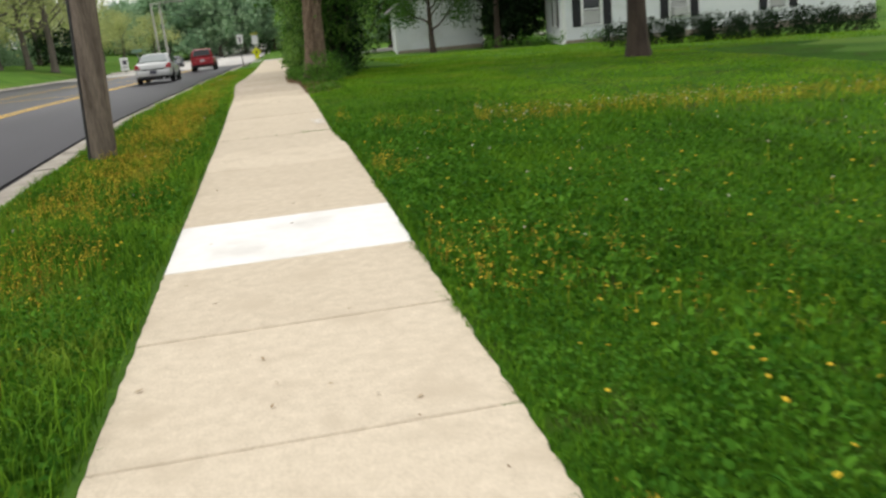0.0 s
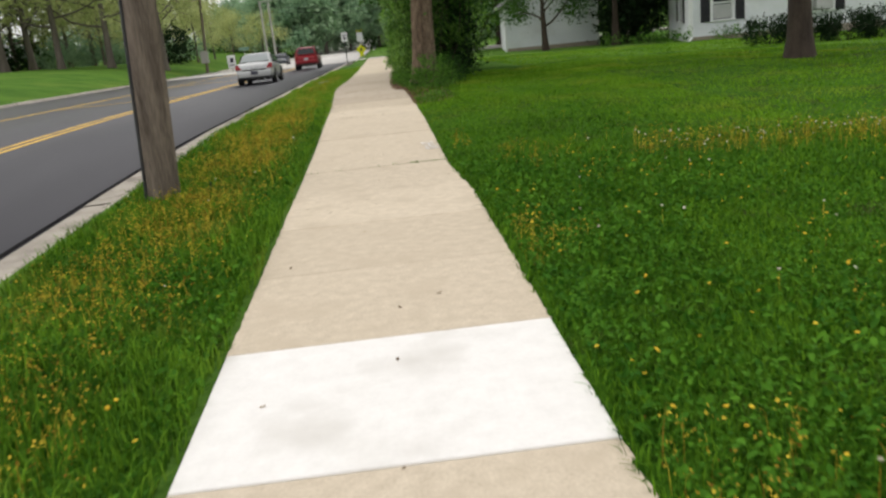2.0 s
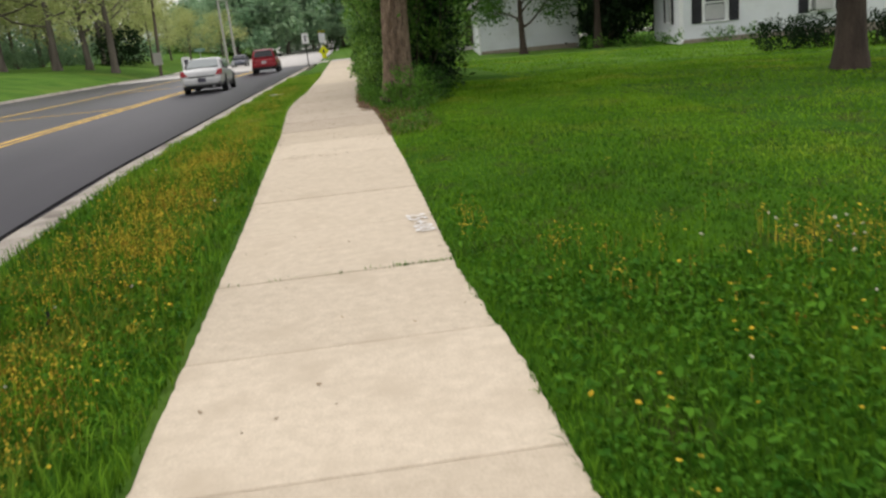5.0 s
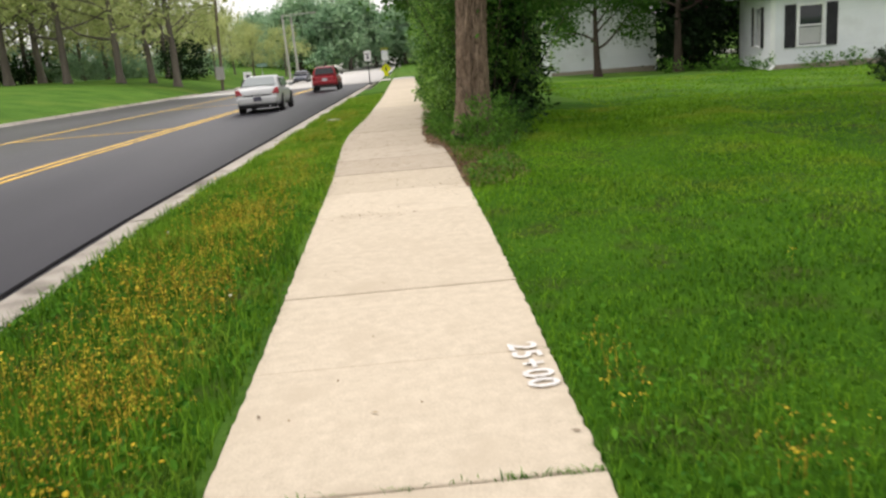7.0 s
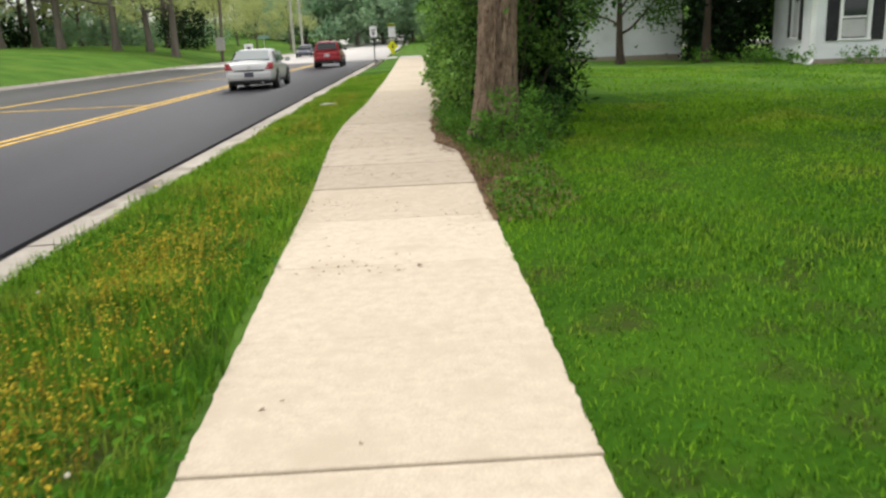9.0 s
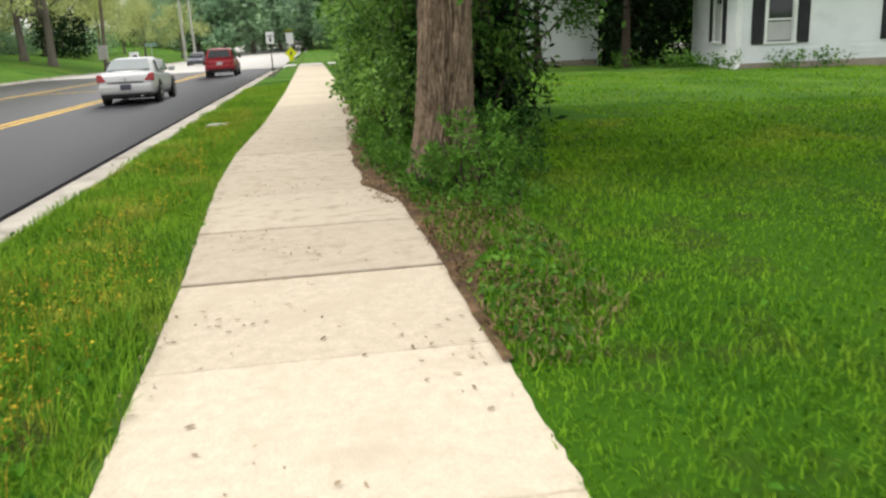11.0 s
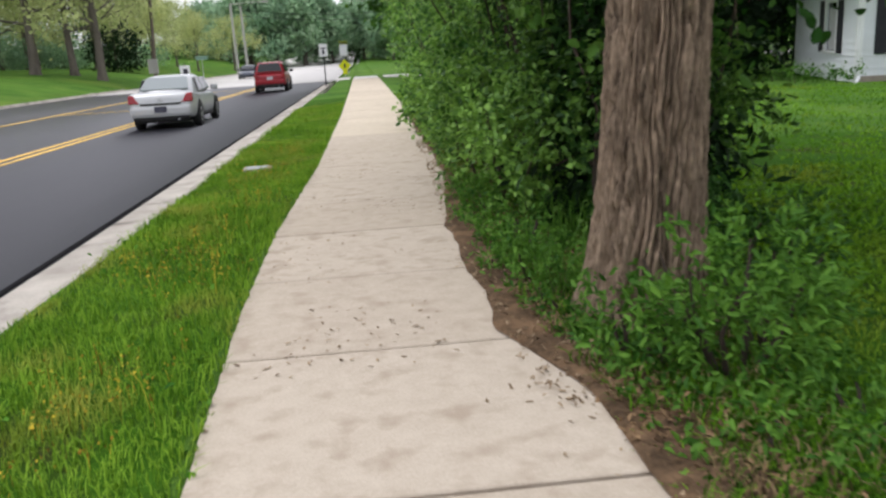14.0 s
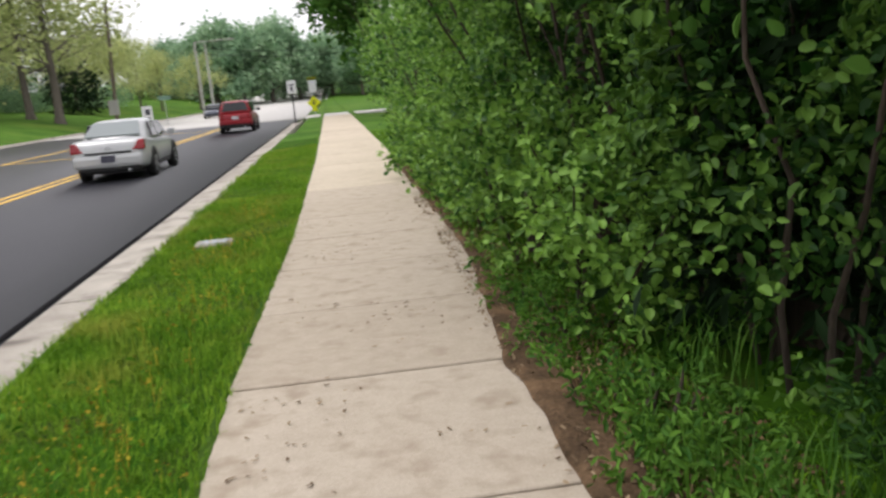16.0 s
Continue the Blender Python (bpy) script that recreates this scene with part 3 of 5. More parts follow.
def make_shrub(x, y, z, rx, ry, height, count, seed, leaf, label, name="shrub", category="shrub", leaf_size=0.075, low=0.0, stems=9, group="roadside thicket", hollow=0.55, fine=True, lumps=16, gaps=-9.0, slim=0.62):
    """A shrub: many thin stems and a shell of leaves gathered in uneven clumps, thinning inside."""
    rng = np.random.default_rng(seed)
    ob = thing(name, x, y, z, label, category, group)
    v, f = [], []
    for i in range(stems):
        a = rng.uniform(0, 6.28)
        p = Vector((math.cos(a) * rx * 0.25, math.sin(a) * ry * 0.25, -0.05))
        d = Vector((math.cos(a) * rx, math.sin(a) * ry, height * 1.3)).normalized()
        pts, rad = [p], [0.014]
        for s in range(6):
            d = (d + Vector((rng.normal(), rng.normal(), 0.4)) * 0.16).normalized()
            pts.append(pts[-1] + d * height * 0.16)
            rad.append(0.014 * (1 - s / 7))
        v, f = [], []
        tube_arrays(pts, rad, 6, v, f)
        raw("stem", v, f, DARK_BARK, ob, smooth=True)
    # clumps on the shell, each a rosette of leaves on a shoot
    n_clump = count // 9
    lump = rng.normal(size=(lumps, 3))
    lump /= np.linalg.norm(lump, axis=1, keepdims=True)
    lump_r = rng.uniform(-0.42, 0.30, lumps)
    d = rng.normal(size=(n_clump, 3))
    d[:, 2] *= 0.8
    d /= np.linalg.norm(d, axis=1, keepdims=True)
    flat = np.linalg.norm(d[:, :2], axis=1, keepdims=True)
    shape = np.c_[d[:, :2] / (flat + 1e-6) * flat ** 0.4, d[:, 2:]]
    bulge = (np.exp(-((1 - d @ lump.T) / 0.10)) * lump_r[None]).sum(1)
    r = 1 - hollow * rng.uniform(0, 1, n_clump) ** 2.2 + bulge + rng.normal(size=n_clump) * 0.05
    c = shape * r[:, None] * np.array([rx, ry, height * 0.5]) + np.array([0, 0, height * 0.5 + low])
    w = c * (0.75 / leaf_size) * 0.30 + seed
    hole = np.sin(w[:, 0] + 1.4 * np.sin(w[:, 2] * 0.8)) * np.sin(w[:, 1] + 1.1 * np.sin(w[:, 0] * 0.7)) + 0.6 * np.sin(w[:, 2] * 1.3 + 1.2 * np.sin(w[:, 1]))
    keep = (c[:, 2] > 0.06) & (hole > gaps + rng.uniform(-0.25, 0.25, len(c)))
    c, d = c[keep], d[keep]
    shoot = d + rng.normal(size=d.shape) * 0.5 + np.array([0, 0, 0.3])
    shoot /= np.linalg.norm(shoot, axis=1, keepdims=True)
    t = rng.uniform(0, 1, (len(c), 9, 1))
    pts = (c[:, None] + shoot[:, None] * t * leaf_size * 3.2 + rng.normal(size=(len(c), 9, 3)) * leaf_size * 0.42).reshape(-1, 3)
    leaf_object("foliage", pts, leaf_size, leaf_size * slim, leaf, ob, rng, outward=np.repeat(shoot, 9, 0), fine=fine)
    return ob


def build_thicket():
    L = "dense leafy green shrub overhanging the pavement edge"
    spec = ((1.50, 21.3, 0.72, 0.9, 3.0, 30000), (1.55, 22.9, 0.92, 1.2, 3.8, 38000), (1.62, 25.2, 1.0, 1.6, 4.2, 32000), (1.80, 28.3, 1.1, 1.9, 4.4, 18000),
            (1.9, 32.0, 1.3, 2.2, 4.4, 13000), (2.1, 35.6, 1.4, 2.4, 4.6, 9000), (2.5, 40.0, 1.8, 3.0, 4.6, 8000), (2.5, 26.5, 1.0, 2.6, 4.6, 7000), (2.7, 31.0, 1.2, 3.0, 5.0, 6000))
    # the first shrub takes the hedge colour with shade painted in
    for i, (x, y, rx, ry, h, n) in enumerate(spec):
        make_shrub(x, y, float(land(x, y)), rx, ry, h, n, 40 + i, SHADED_HEDGE_LEAF if i == 0 else HEDGE_LEAF, L, leaf_size=0.058 if i < 3 else 0.085, gaps=0.27 if i < 4 else -0.18 if i < 6 else -9.0, hollow=0.62, lumps=26, fine=i < 4, low=0.30 if i == 0 else 0.15 if i == 1 else 0.0)
    # inner growth added as a dark core, shade put into its leaf colour
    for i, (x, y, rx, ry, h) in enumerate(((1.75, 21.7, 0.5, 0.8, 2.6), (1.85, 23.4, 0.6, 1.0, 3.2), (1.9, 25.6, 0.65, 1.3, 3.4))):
        make_shrub(x, y, float(land(x, y)), rx, ry, h, 8000, 440 + i, SHADE_LEAF, "dark filler shrub inside the thicket, shade put in its leaf colour", leaf_size=0.07, hollow=0.9, lumps=12, fine=False)
    # leafy shoots hanging low over the slab edge
    for i, (x, y, rx, ry, h, n) in enumerate(((0.98, 22.4, 0.34, 0.7, 1.1, 4200), (0.92, 23.9, 0.38, 0.8, 1.3, 5200), (0.98, 25.6, 0.36, 0.9, 1.2, 4200), (1.02, 27.7, 0.36, 1.1, 1.2, 3600), (1.1, 30.4, 0.4, 1.4, 1.2, 3200), (1.15, 33.6, 0.45, 1.7, 1.2, 2800))):
        make_shrub(x, y, float(land(x, y)), rx, ry, h, n, 84 + i, HEDGE_LEAF, "low leafy shoots of the thicket beside the slabs", leaf_size=0.06 if i < 3 else 0.08, stems=5, hollow=0.62, lumps=14, gaps=-0.1)
    # low weeds on the soil margin
    for i, (x, y, r, h) in enumerate(((0.74, 19.75, 0.15, 0.20), (0.70, 20.35, 0.17, 0.26), (0.76, 20.95, 0.18, 0.30), (0.78, 22.2, 0.18, 0.30), (0.60, 20.6, 0.13, 0.15), (0.63, 21.35, 0.14, 0.17), (0.62, 22.0, 0.13, 0.16), (0.66, 22.8, 0.14, 0.18), (0.64, 19.95, 0.12, 0.13), (1.16, 18.15, 0.16, 0.15), (1.45, 18.3, 0.2, 0.18))):
        make_shrub(x, y, float(land(x, y)), r, r * 1.3, h, 420, 400 + i, WEED_LEAF, "small leafy weeds on the soil along the slabs", "weed_clump", "weeds", 0.042, stems=4, group="weeds at the tree", lumps=8, slim=0.36)
    # low growth round the foot of the big tree; last two coloured as shaded
    for i, (x, y, rx, ry, h, n) in enumerate(((1.22, 18.78, 0.26, 0.26, 0.62, 800), (1.42, 18.9, 0.24, 0.28, 0.36, 500), (0.92, 19.0, 0.22, 0.24, 0.30, 380), (1.66, 19.6, 0.26, 0.36, 0.52, 800), (1.40, 20.3, 0.25, 0.3, 0.42, 600))):
        make_shrub(x, y, float(land(x, y)), rx, ry, h, int(n * 1.6), 70 + i, WEED_LEAF if i < 3 else SHADE_LEAF, "low leafy weeds round the foot of a tree", "weed_clump", "weeds", 0.052, stems=6, group="weeds at the tree", lumps=8, slim=0.36)


def build_evergreen():
    """A dark evergreen behind the big trunk: drooping branches hung with short sprays."""
    rng = np.random.default_rng(11)
    x, y = 1.85, 21.75
    ob = thing("evergreen_tree", x, y, float(land(x, y)), "dark evergreen tree with drooping branches beside the thicket", "tree")
    v, f = [], []
    tube_arrays([Vector((0, 0, 0.8 * i - 0.1)) for i in range(11)], [0.16 * (1 - i / 12) for i in range(11)], 10, v, f)
    raw("trunk", v, f, DARK_BARK, ob, smooth=True)
    bv, bf, pts, out = [], [], [], []
    for i in range(120):
        h = 0.35 + 7.0 * (i / 120)
        a = i * 2.39996
        reach = 0.78 * (1 - h / 9.0) * rng.uniform(0.75, 1.1)
        d = Vector((math.cos(a), math.sin(a), 0))
        line = [Vector((0, 0, h)) + d * reach * s + Vector((0, 0, 0.12 * s - 0.55 * s * s * reach * 0.6)) for s in (0, 0.35, 0.7, 1.0)]
        tube_arrays(line, [0.022, 0.016, 0.01, 0.004], 5, bv, bf)
        for s in rng.uniform(0.15, 1.0, 150):
            q = line[0].lerp(line[-1], s)
            pts.append((q.x + rng.normal() * 0.13, q.y + rng.normal() * 0.13, q.z - 0.05 + rng.normal() * 0.13))
            out.append((d.x, d.y, -0.5))
    raw("branchwork", bv, bf, DARK_BARK, ob, smooth=True)
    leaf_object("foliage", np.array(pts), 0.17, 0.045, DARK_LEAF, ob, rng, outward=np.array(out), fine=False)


def build_trees():
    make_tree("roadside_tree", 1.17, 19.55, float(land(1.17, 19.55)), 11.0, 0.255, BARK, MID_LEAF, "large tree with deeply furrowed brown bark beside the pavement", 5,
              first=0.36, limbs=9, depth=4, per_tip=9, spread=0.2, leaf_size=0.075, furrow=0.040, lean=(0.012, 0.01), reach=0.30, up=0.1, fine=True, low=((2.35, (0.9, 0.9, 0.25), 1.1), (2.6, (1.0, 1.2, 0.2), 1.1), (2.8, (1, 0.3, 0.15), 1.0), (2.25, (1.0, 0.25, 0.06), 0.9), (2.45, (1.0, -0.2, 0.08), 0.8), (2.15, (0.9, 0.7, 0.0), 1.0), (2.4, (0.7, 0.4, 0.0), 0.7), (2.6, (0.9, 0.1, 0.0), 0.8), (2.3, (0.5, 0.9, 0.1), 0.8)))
    make_tree("thicket_tree", 1.55, 24.2, float(land(1.55, 24.2)), 9.5, 0.13, DARK_BARK, MID_LEAF, "slender brown trunk rising out of the thicket", 8,
              first=0.38, limbs=7, depth=3, per_tip=22, spread=0.30, leaf_size=0.075, fine=False, low=((3.3, (-1.0, -0.2, -0.05), 1.3), (3.5, (-0.8, -0.8, 0.0), 1.2)))
    make_tree("yard_tree", 9.3, 19.3, float(land(9.3, 19.3)), 9.0, 0.27, DARK_BARK, MID_LEAF, "stout dark trunk standing alone on the lawn", 21, first=0.24, limbs=9, depth=4, per_tip=9, spread=0.5, leaf_size=0.22, reach=0.42)
    make_tree("yard_tree", 8.6, 44.2, float(land(8.6, 44.2)), 4.6, 0.17, DARK_BARK, MID_LEAF, "small leafy tree in front of a white garage", 22, first=0.22, limbs=7, depth=3, per_tip=30, spread=0.3, leaf_size=0.16, reach=0.5)
    make_tree("purple_tree", 12.6, 45.5, float(land(12.6, 45.5)), 5.6, 0.2, DARK_BARK, PURPLE_LEAF, "small tree with dark purple leaves beside the house", 23, first=0.45, limbs=7, depth=3, per_tip=28, spread=0.35, leaf_size=0.17, reach=0.5)
    make_tree("yard_tree", 14.3, 52.0, float(land(14.3, 52.0)), 11.0, 0.35, DARK_BARK, MID_LEAF, "tall dark tree between the house and the garage", 24, first=0.16, limbs=11, depth=3, per_tip=40, spread=0.55, leaf_size=0.32)
    for i, (x, y, s) in enumerate(((18, 60, 1.0), (25, 62, 1.1), (33, 58, 1.0), (5, 66, 0.9), (10, 70, 1.0))):
        make_tree("yard_tree", x, y, float(land(x, y)), 11 * s, 0.32, DARK_BARK, MID_LEAF, "tall leafy tree behind the house", 60 + i, first=0.2, limbs=9, depth=3, per_tip=22, spread=0.6, leaf_size=0.48)


def place(ob, x, y, s, turn):
    m = pose(x, y, float(land(x, y)), 0, 0, turn) @ Matrix.Diagonal((s, s, s, 1))
    return copy_thing(ob, m)


def build_woods():
    """Woods beyond the far lawn and trees closing the end of the street."""
    rng = random.Random(9)
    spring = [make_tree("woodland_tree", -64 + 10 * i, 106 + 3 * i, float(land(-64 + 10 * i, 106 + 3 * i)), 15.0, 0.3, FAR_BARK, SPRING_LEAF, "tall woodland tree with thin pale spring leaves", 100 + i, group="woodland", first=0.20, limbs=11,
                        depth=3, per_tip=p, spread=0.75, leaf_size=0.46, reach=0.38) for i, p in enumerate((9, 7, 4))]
    for x, y, k, s in ((-26, 106, 2, 0.95), (-22.5, 113, 0, 0.48), (-28, 119, 1, 0.55), (-19.5, 124, 0, 0.45), (-24, 133, 1, 0.5), (-30, 141, 0, 0.6), (-17.5, 140, 1, 0.5), (-31, 103, 0, 0.55), (-37, 112, 1, 0.62), (-45, 104, 0, 0.9), (-33, 108, 2, 0.9),
                       (-50, 110, 1, 1.05), (-55, 100, 0, 1.0), (-62, 106, 1, 1.0), (-70, 98, 0, 1.0), (-36, 97, 2, 0.9), (-47, 94, 1, 0.9), (-58, 90, 0, 0.9), (-36, 126, 1, 0.6), (-46, 124, 0, 0.75), (-56, 120, 1, 1.0), (-68, 118, 0, 1.0),
                       (-80, 108, 1, 1.0), (-75, 86, 0, 1.0), (-66, 80, 1, 0.9)):
        place(spring[k], x + rng.uniform(-0.6, 0.6), y + rng.uniform(-1, 1), s * (1.4 if x < -35 else 1.0), rng.uniform(0, 360))
    # stout trunks at the edge of the far lawn
    for x, y, k, q in ((-24.4, 84, 2, 1.1), (-22.6, 87, 2, 1.0), (-19.6, 84, 2, 1.05), (-28.6, 83, 2, 1.1), (-34.0, 84, 1, 1.2), (-40.0, 84, 0, 1.2)):
        place(spring[k], x, y, q, rng.uniform(0, 360))
    dense = [make_tree("far_tree", -18 + 9 * i, 166, float(land(-18 + 9 * i, 166)), 11.8, 0.4, FAR_BARK, HAZE_LEAF, "broad dense green tree at the end of the street", 130 + i, group="trees at the end", first=0.14, limbs=12,
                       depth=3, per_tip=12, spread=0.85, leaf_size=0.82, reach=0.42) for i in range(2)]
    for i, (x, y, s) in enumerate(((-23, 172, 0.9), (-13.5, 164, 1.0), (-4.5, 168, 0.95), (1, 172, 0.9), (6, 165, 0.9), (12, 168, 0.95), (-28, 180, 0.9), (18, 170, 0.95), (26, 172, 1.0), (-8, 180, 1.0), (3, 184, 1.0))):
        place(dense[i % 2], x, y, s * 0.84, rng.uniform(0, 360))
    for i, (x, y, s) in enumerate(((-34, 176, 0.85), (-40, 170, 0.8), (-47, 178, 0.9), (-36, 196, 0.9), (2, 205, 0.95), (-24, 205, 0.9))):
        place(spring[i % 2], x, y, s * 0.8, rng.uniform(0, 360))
    for i, (x, y, rx, h) in enumerate(((-23, 101, 2.0, 3.6), (-30, 110, 3, 2.4), (-36, 106, 3, 2.2), (-43, 108, 3.5, 2.4), (-50, 104, 3.5, 2.6), (-57, 102, 3.5, 2.4), (-65, 98, 4, 2.6), (-27, 126, 3, 2.5), (-72, 92, 4, 2.5), (-80, 88, 4, 2.6))):
        make_shrub(x, y, float(land(x, y)), rx, rx * 0.8, h, 2400, 160 + i, DARK_LEAF if i % 3 == 0 else HAZE_LEAF, "dark undergrowth at the edge of the woods", "undergrowth", "shrub", 0.32, stems=5, group="undergrowth", fine=False)
    # backing for the woods; every third clump has shade in its leaf colour
    for i in range(12):
        x = -33 - 5.0 * i
        y = 128 + rng.uniform(-6, 6) - 1.6 * i
        make_shrub(x, y, float(land(x, y)), 4.2, 3.0, rng.uniform(4.0, 6.0), 1900, 300 + i, SHADE_LEAF if i % 3 == 0 else HAZE_LEAF, "thicket filling the woods, in part coloured as deep shade", "undergrowth", "shrub", 0.5, stems=3, group="undergrowth", fine=False)
    # every third clump again uses the shade-dark leaf colour
    for i in range(16):
        x = -30 + 4.6 * i
        make_shrub(x, 176 + rng.uniform(-3, 3), float(land(x, 176)), 3.2, 2.4, 3.2, 1300, 190 + i, SHADE_LEAF if i % 3 == 0 else HAZE_LEAF, "dark undergrowth below the far trees", "undergrowth", "shrub", 0.45, stems=4, group="undergrowth", fine=False)


# ---- utility pole, signs, street lamps ----
def build_pole():
    x, y = -2.095, 9.20
    ob = thing("utility_pole", x, y, float(land(x, y)), "weathered grey-brown wooden utility pole in the grass verge", "pole")
    sides, rows = 40, 60
    v, f = [], []
    for i in range(rows + 1):
        h = -0.2 + 10.2 * i / rows
        r = 0.158 - 0.003 * h
        for j in range(sides):
            a = 2 * math.pi * j / sides
            crack = 0.006 * noise.noise(Vector((math.cos(a) * 6, math.sin(a) * 6, h * 0.35))) - 0.010 * max(0, noise.noise(Vector((math.cos(a) * 11, math.sin(a) * 11, h * 0.5 + 7))) - 0.25)
            v.append(((r + crack) * math.cos(a) + 0.052 * h, (r + crack) * math.sin(a) + 0.01 * h, h))
    for i in range(rows):
        for j in range(sides):
            a, b = i * sides + j, i * sides + (j + 1) % sides
            f.append((a, b, b + sides, a + sides))
    raw("shaft", v, f, POLE_WOOD, ob, smooth=True)
    bm = rod((-0.150, -0.07, -0.1), (0.37, 0.03, 9.8), 0.022, 0.022, 8)
    part("cable_guard", bm, DARK_METAL, ob, "dark cable guard strip")
    hv, hf = [], []
    pts = [Vector((0.10 + 0.02 * i, -0.35, 0.02)) for i in range(3)] + [Vector((0.20, -0.35, 0.03)), Vector((0.23, -0.35, 0.07)), Vector((0.235, -0.35, 0.12))]
    hook = thing("iron_hook", x + 0.32, y + 0.05, float(land(x, y)), "small bent iron rod in the grass by the pole", "hook")
    tube_arrays([p - Vector((0.1, -0.35, 0.0)) for p in pts], [0.009] * 6, 6, hv, hf)
    raw("rod", hv, hf, DARK_METAL, hook, smooth=True)
    return ob


def sign_post(x, y, height, panels, label, post_mat=STEEL, r=0.032):
    """A post with panels: (centre height, width, height, material, turn in its plane, label)."""
    z = float(land(x, y))
    ob = thing("road_sign", x, y, z, label, "sign")
    part("post", rod((0, 0, -0.2), (0, 0, height), r, r, 8), post_mat, ob)
    for zc, w, h, mat, spin, lab in panels:
        bm = box(w, 0.012, h, (0, 0, 0), 0.004)
        bmesh.ops.rotate(bm, verts=bm.verts, matrix=Matrix.Rotation(radians(spin), 3, "Y"))
        bmesh.ops.translate(bm, verts=bm.verts, vec=(0, -0.045, zc))
        panel = part("panel", bm, mat, ob, lab)
        if mat is WHITE_SIGN:
            part("bracket", box(0.06, 0.02, h * 0.7, (0, -0.026, zc)), STEEL, panel)
    return ob


def build_signs():
    s = sign_post(-1.87, 60.0, 2.25, ((1.95, 0.42, 0.62, WHITE_SIGN, 0, "white rectangular panel"),), "small white road sign on a dark post", DARK_METAL)
    part("print", box(0.24, 0.006, 0.06, (0, -0.055, 2.05)), BLACK_PRINT, s)
    part("print", box(0.10, 0.006, 0.22, (0, -0.055, 1.86)), BLACK_PRINT, s)
    s = sign_post(-1.1, 75.5, 2.35, ((1.85, 0.52, 0.92, WHITE_SIGN, 0, "white panel with a yellow edge"), (2.24, 0.54, 0.2, SIGN_YELLOW, 0, "yellow strip"), (0.72, 0.62, 0.62, SIGN_YELLOW, 45, "bright yellow diamond")), "bright yellow warning sign below a white sign")
    part("base_panel", box(0.34, 0.012, 0.5, (0, -0.06, 0.42), 0.003), SIGN_YELLOW, s, "bright yellow panel")
    part("symbol", box(0.12, 0.006, 0.28, (0, -0.068, 0.72)), BLACK_PRINT, s)
    x, y = -13.6, 85.0
    s = sign_post(x, y, 1.9, ((1.05, 0.75, 1.2, WHITE_SIGN, 0, "white panel"),), "white board with a dark emblem at a side road", DARK_METAL)
    part("emblem", box(0.34, 0.006, 0.42, (0.04, -0.056, 1.2)), BLACK_PRINT, s)
    part("print", box(0.5, 0.006, 0.08, (0, -0.056, 0.75)), BLACK_PRINT, s)
    s = sign_post(-12.4, 86.0, 2.3, ((2.15, 0.95, 0.3, SIGN_GREEN, 0, "pale green name plate"),), "green street name sign on a thin post", STEEL)
    # tall pole with a box and two street lamps further on
    x, y = -16.6, 88.0
    ob = thing("utility_pole", x, y, float(land(x, y)), "slim wooden pole with a pale box beside the far lawn", "pole")
    part("shaft", rod((0, 0, -0.3), (0.55, 0, 9.6), 0.16, 0.11, 12), POLE_WOOD, ob)
    part("box", box(0.75, 0.25, 1.15, (0.02, -0.25, 1.75), 0.03), GREY_POLE, ob, "pale grey metal box")
    part("arm", rod((0.5, 0, 7.6), (-0.3, -0.2, 7.9), 0.04, 0.03, 6), DARK_METAL, ob)
    for x, y, arm in ((-15.6, 130.0, True), (-15.0, 135.0, False)):
        ob = thing("street_lamp", x, y, float(land(x, y)), "tall pale grey street lamp pole with a long arm" if arm else "tall pale grey pole beside a street lamp", "lamp post")
        part("pole", rod((0, 0, -0.3), (-0.1, 0, 9.0), 0.19, 0.13, 12), GREY_POLE, ob)
        if arm:
            part("arm", rod((-0.1, 0, 8.9), (3.8, 0, 9.05), 0.07, 0.05, 8), GREY_POLE, ob)
            part("lamp_head", box(0.9, 0.35, 0.18, (4.2, 0, 9.02), 0.06), GREY_POLE, ob)
    wires = thing("overhead_wire", -15, 135, 4.6, "thin dark overhead wire strung between poles", "wire")
    v, f = [], []
    for dz in (0.0, -0.7):
        tube_arrays([Vector((2.4 * i, 0.8 * i, dz - 1.1 * math.sin(math.pi * i / 12))) for i in range(13)], [0.025] * 13, 4, v, f)
    raw("wire", v, f, DARK_METAL, wires)


# ---- house and garage ----
def boards(parent, length, height, step, openings, z0=0.0):
    """Clapboards along x from 0 to length, each a separate wedge, left out at openings (x0, x1, z0, z1)."""
    meshes = {}
    n = int(height / step + 0.999)
    for i in range(n):
        lo, hi = z0 + i * step, min(z0 + (i + 1) * step, z0 + height)
        cuts = sorted((a, b) for a, b, c, d in openings if c < hi - 0.02 and d > lo + 0.02)
        spans, x = [], 0.0
        for a, b in cuts:
            spans.append((x, a))
            x = b
        spans.append((x, length))
        for a, b in spans:
            if b - a < 0.03:
                continue
            key = (round(b - a, 3), round(hi - lo, 3))
            if key not in meshes:
                w, h = key
                v = [(0, -0.034, 0), (w, -0.034, 0), (w, -0.012, h), (0, -0.012, h), (0, 0, 0), (w, 0, 0), (w, 0, h), (0, 0, h)]
                f = [(0, 1, 2, 3), (0, 4, 5, 1), (3, 2, 6, 7), (0, 3, 7, 4), (1, 5, 6, 2)]
                me = bpy.data.meshes.new("clapboard")
                me.from_pydata(v, [], f)
                me.materials.append(SIDING)
                meshes[key] = me
            ob = new("clapboard", meshes[key])
            ob.parent = parent
            ob.location = (a, 0, lo)


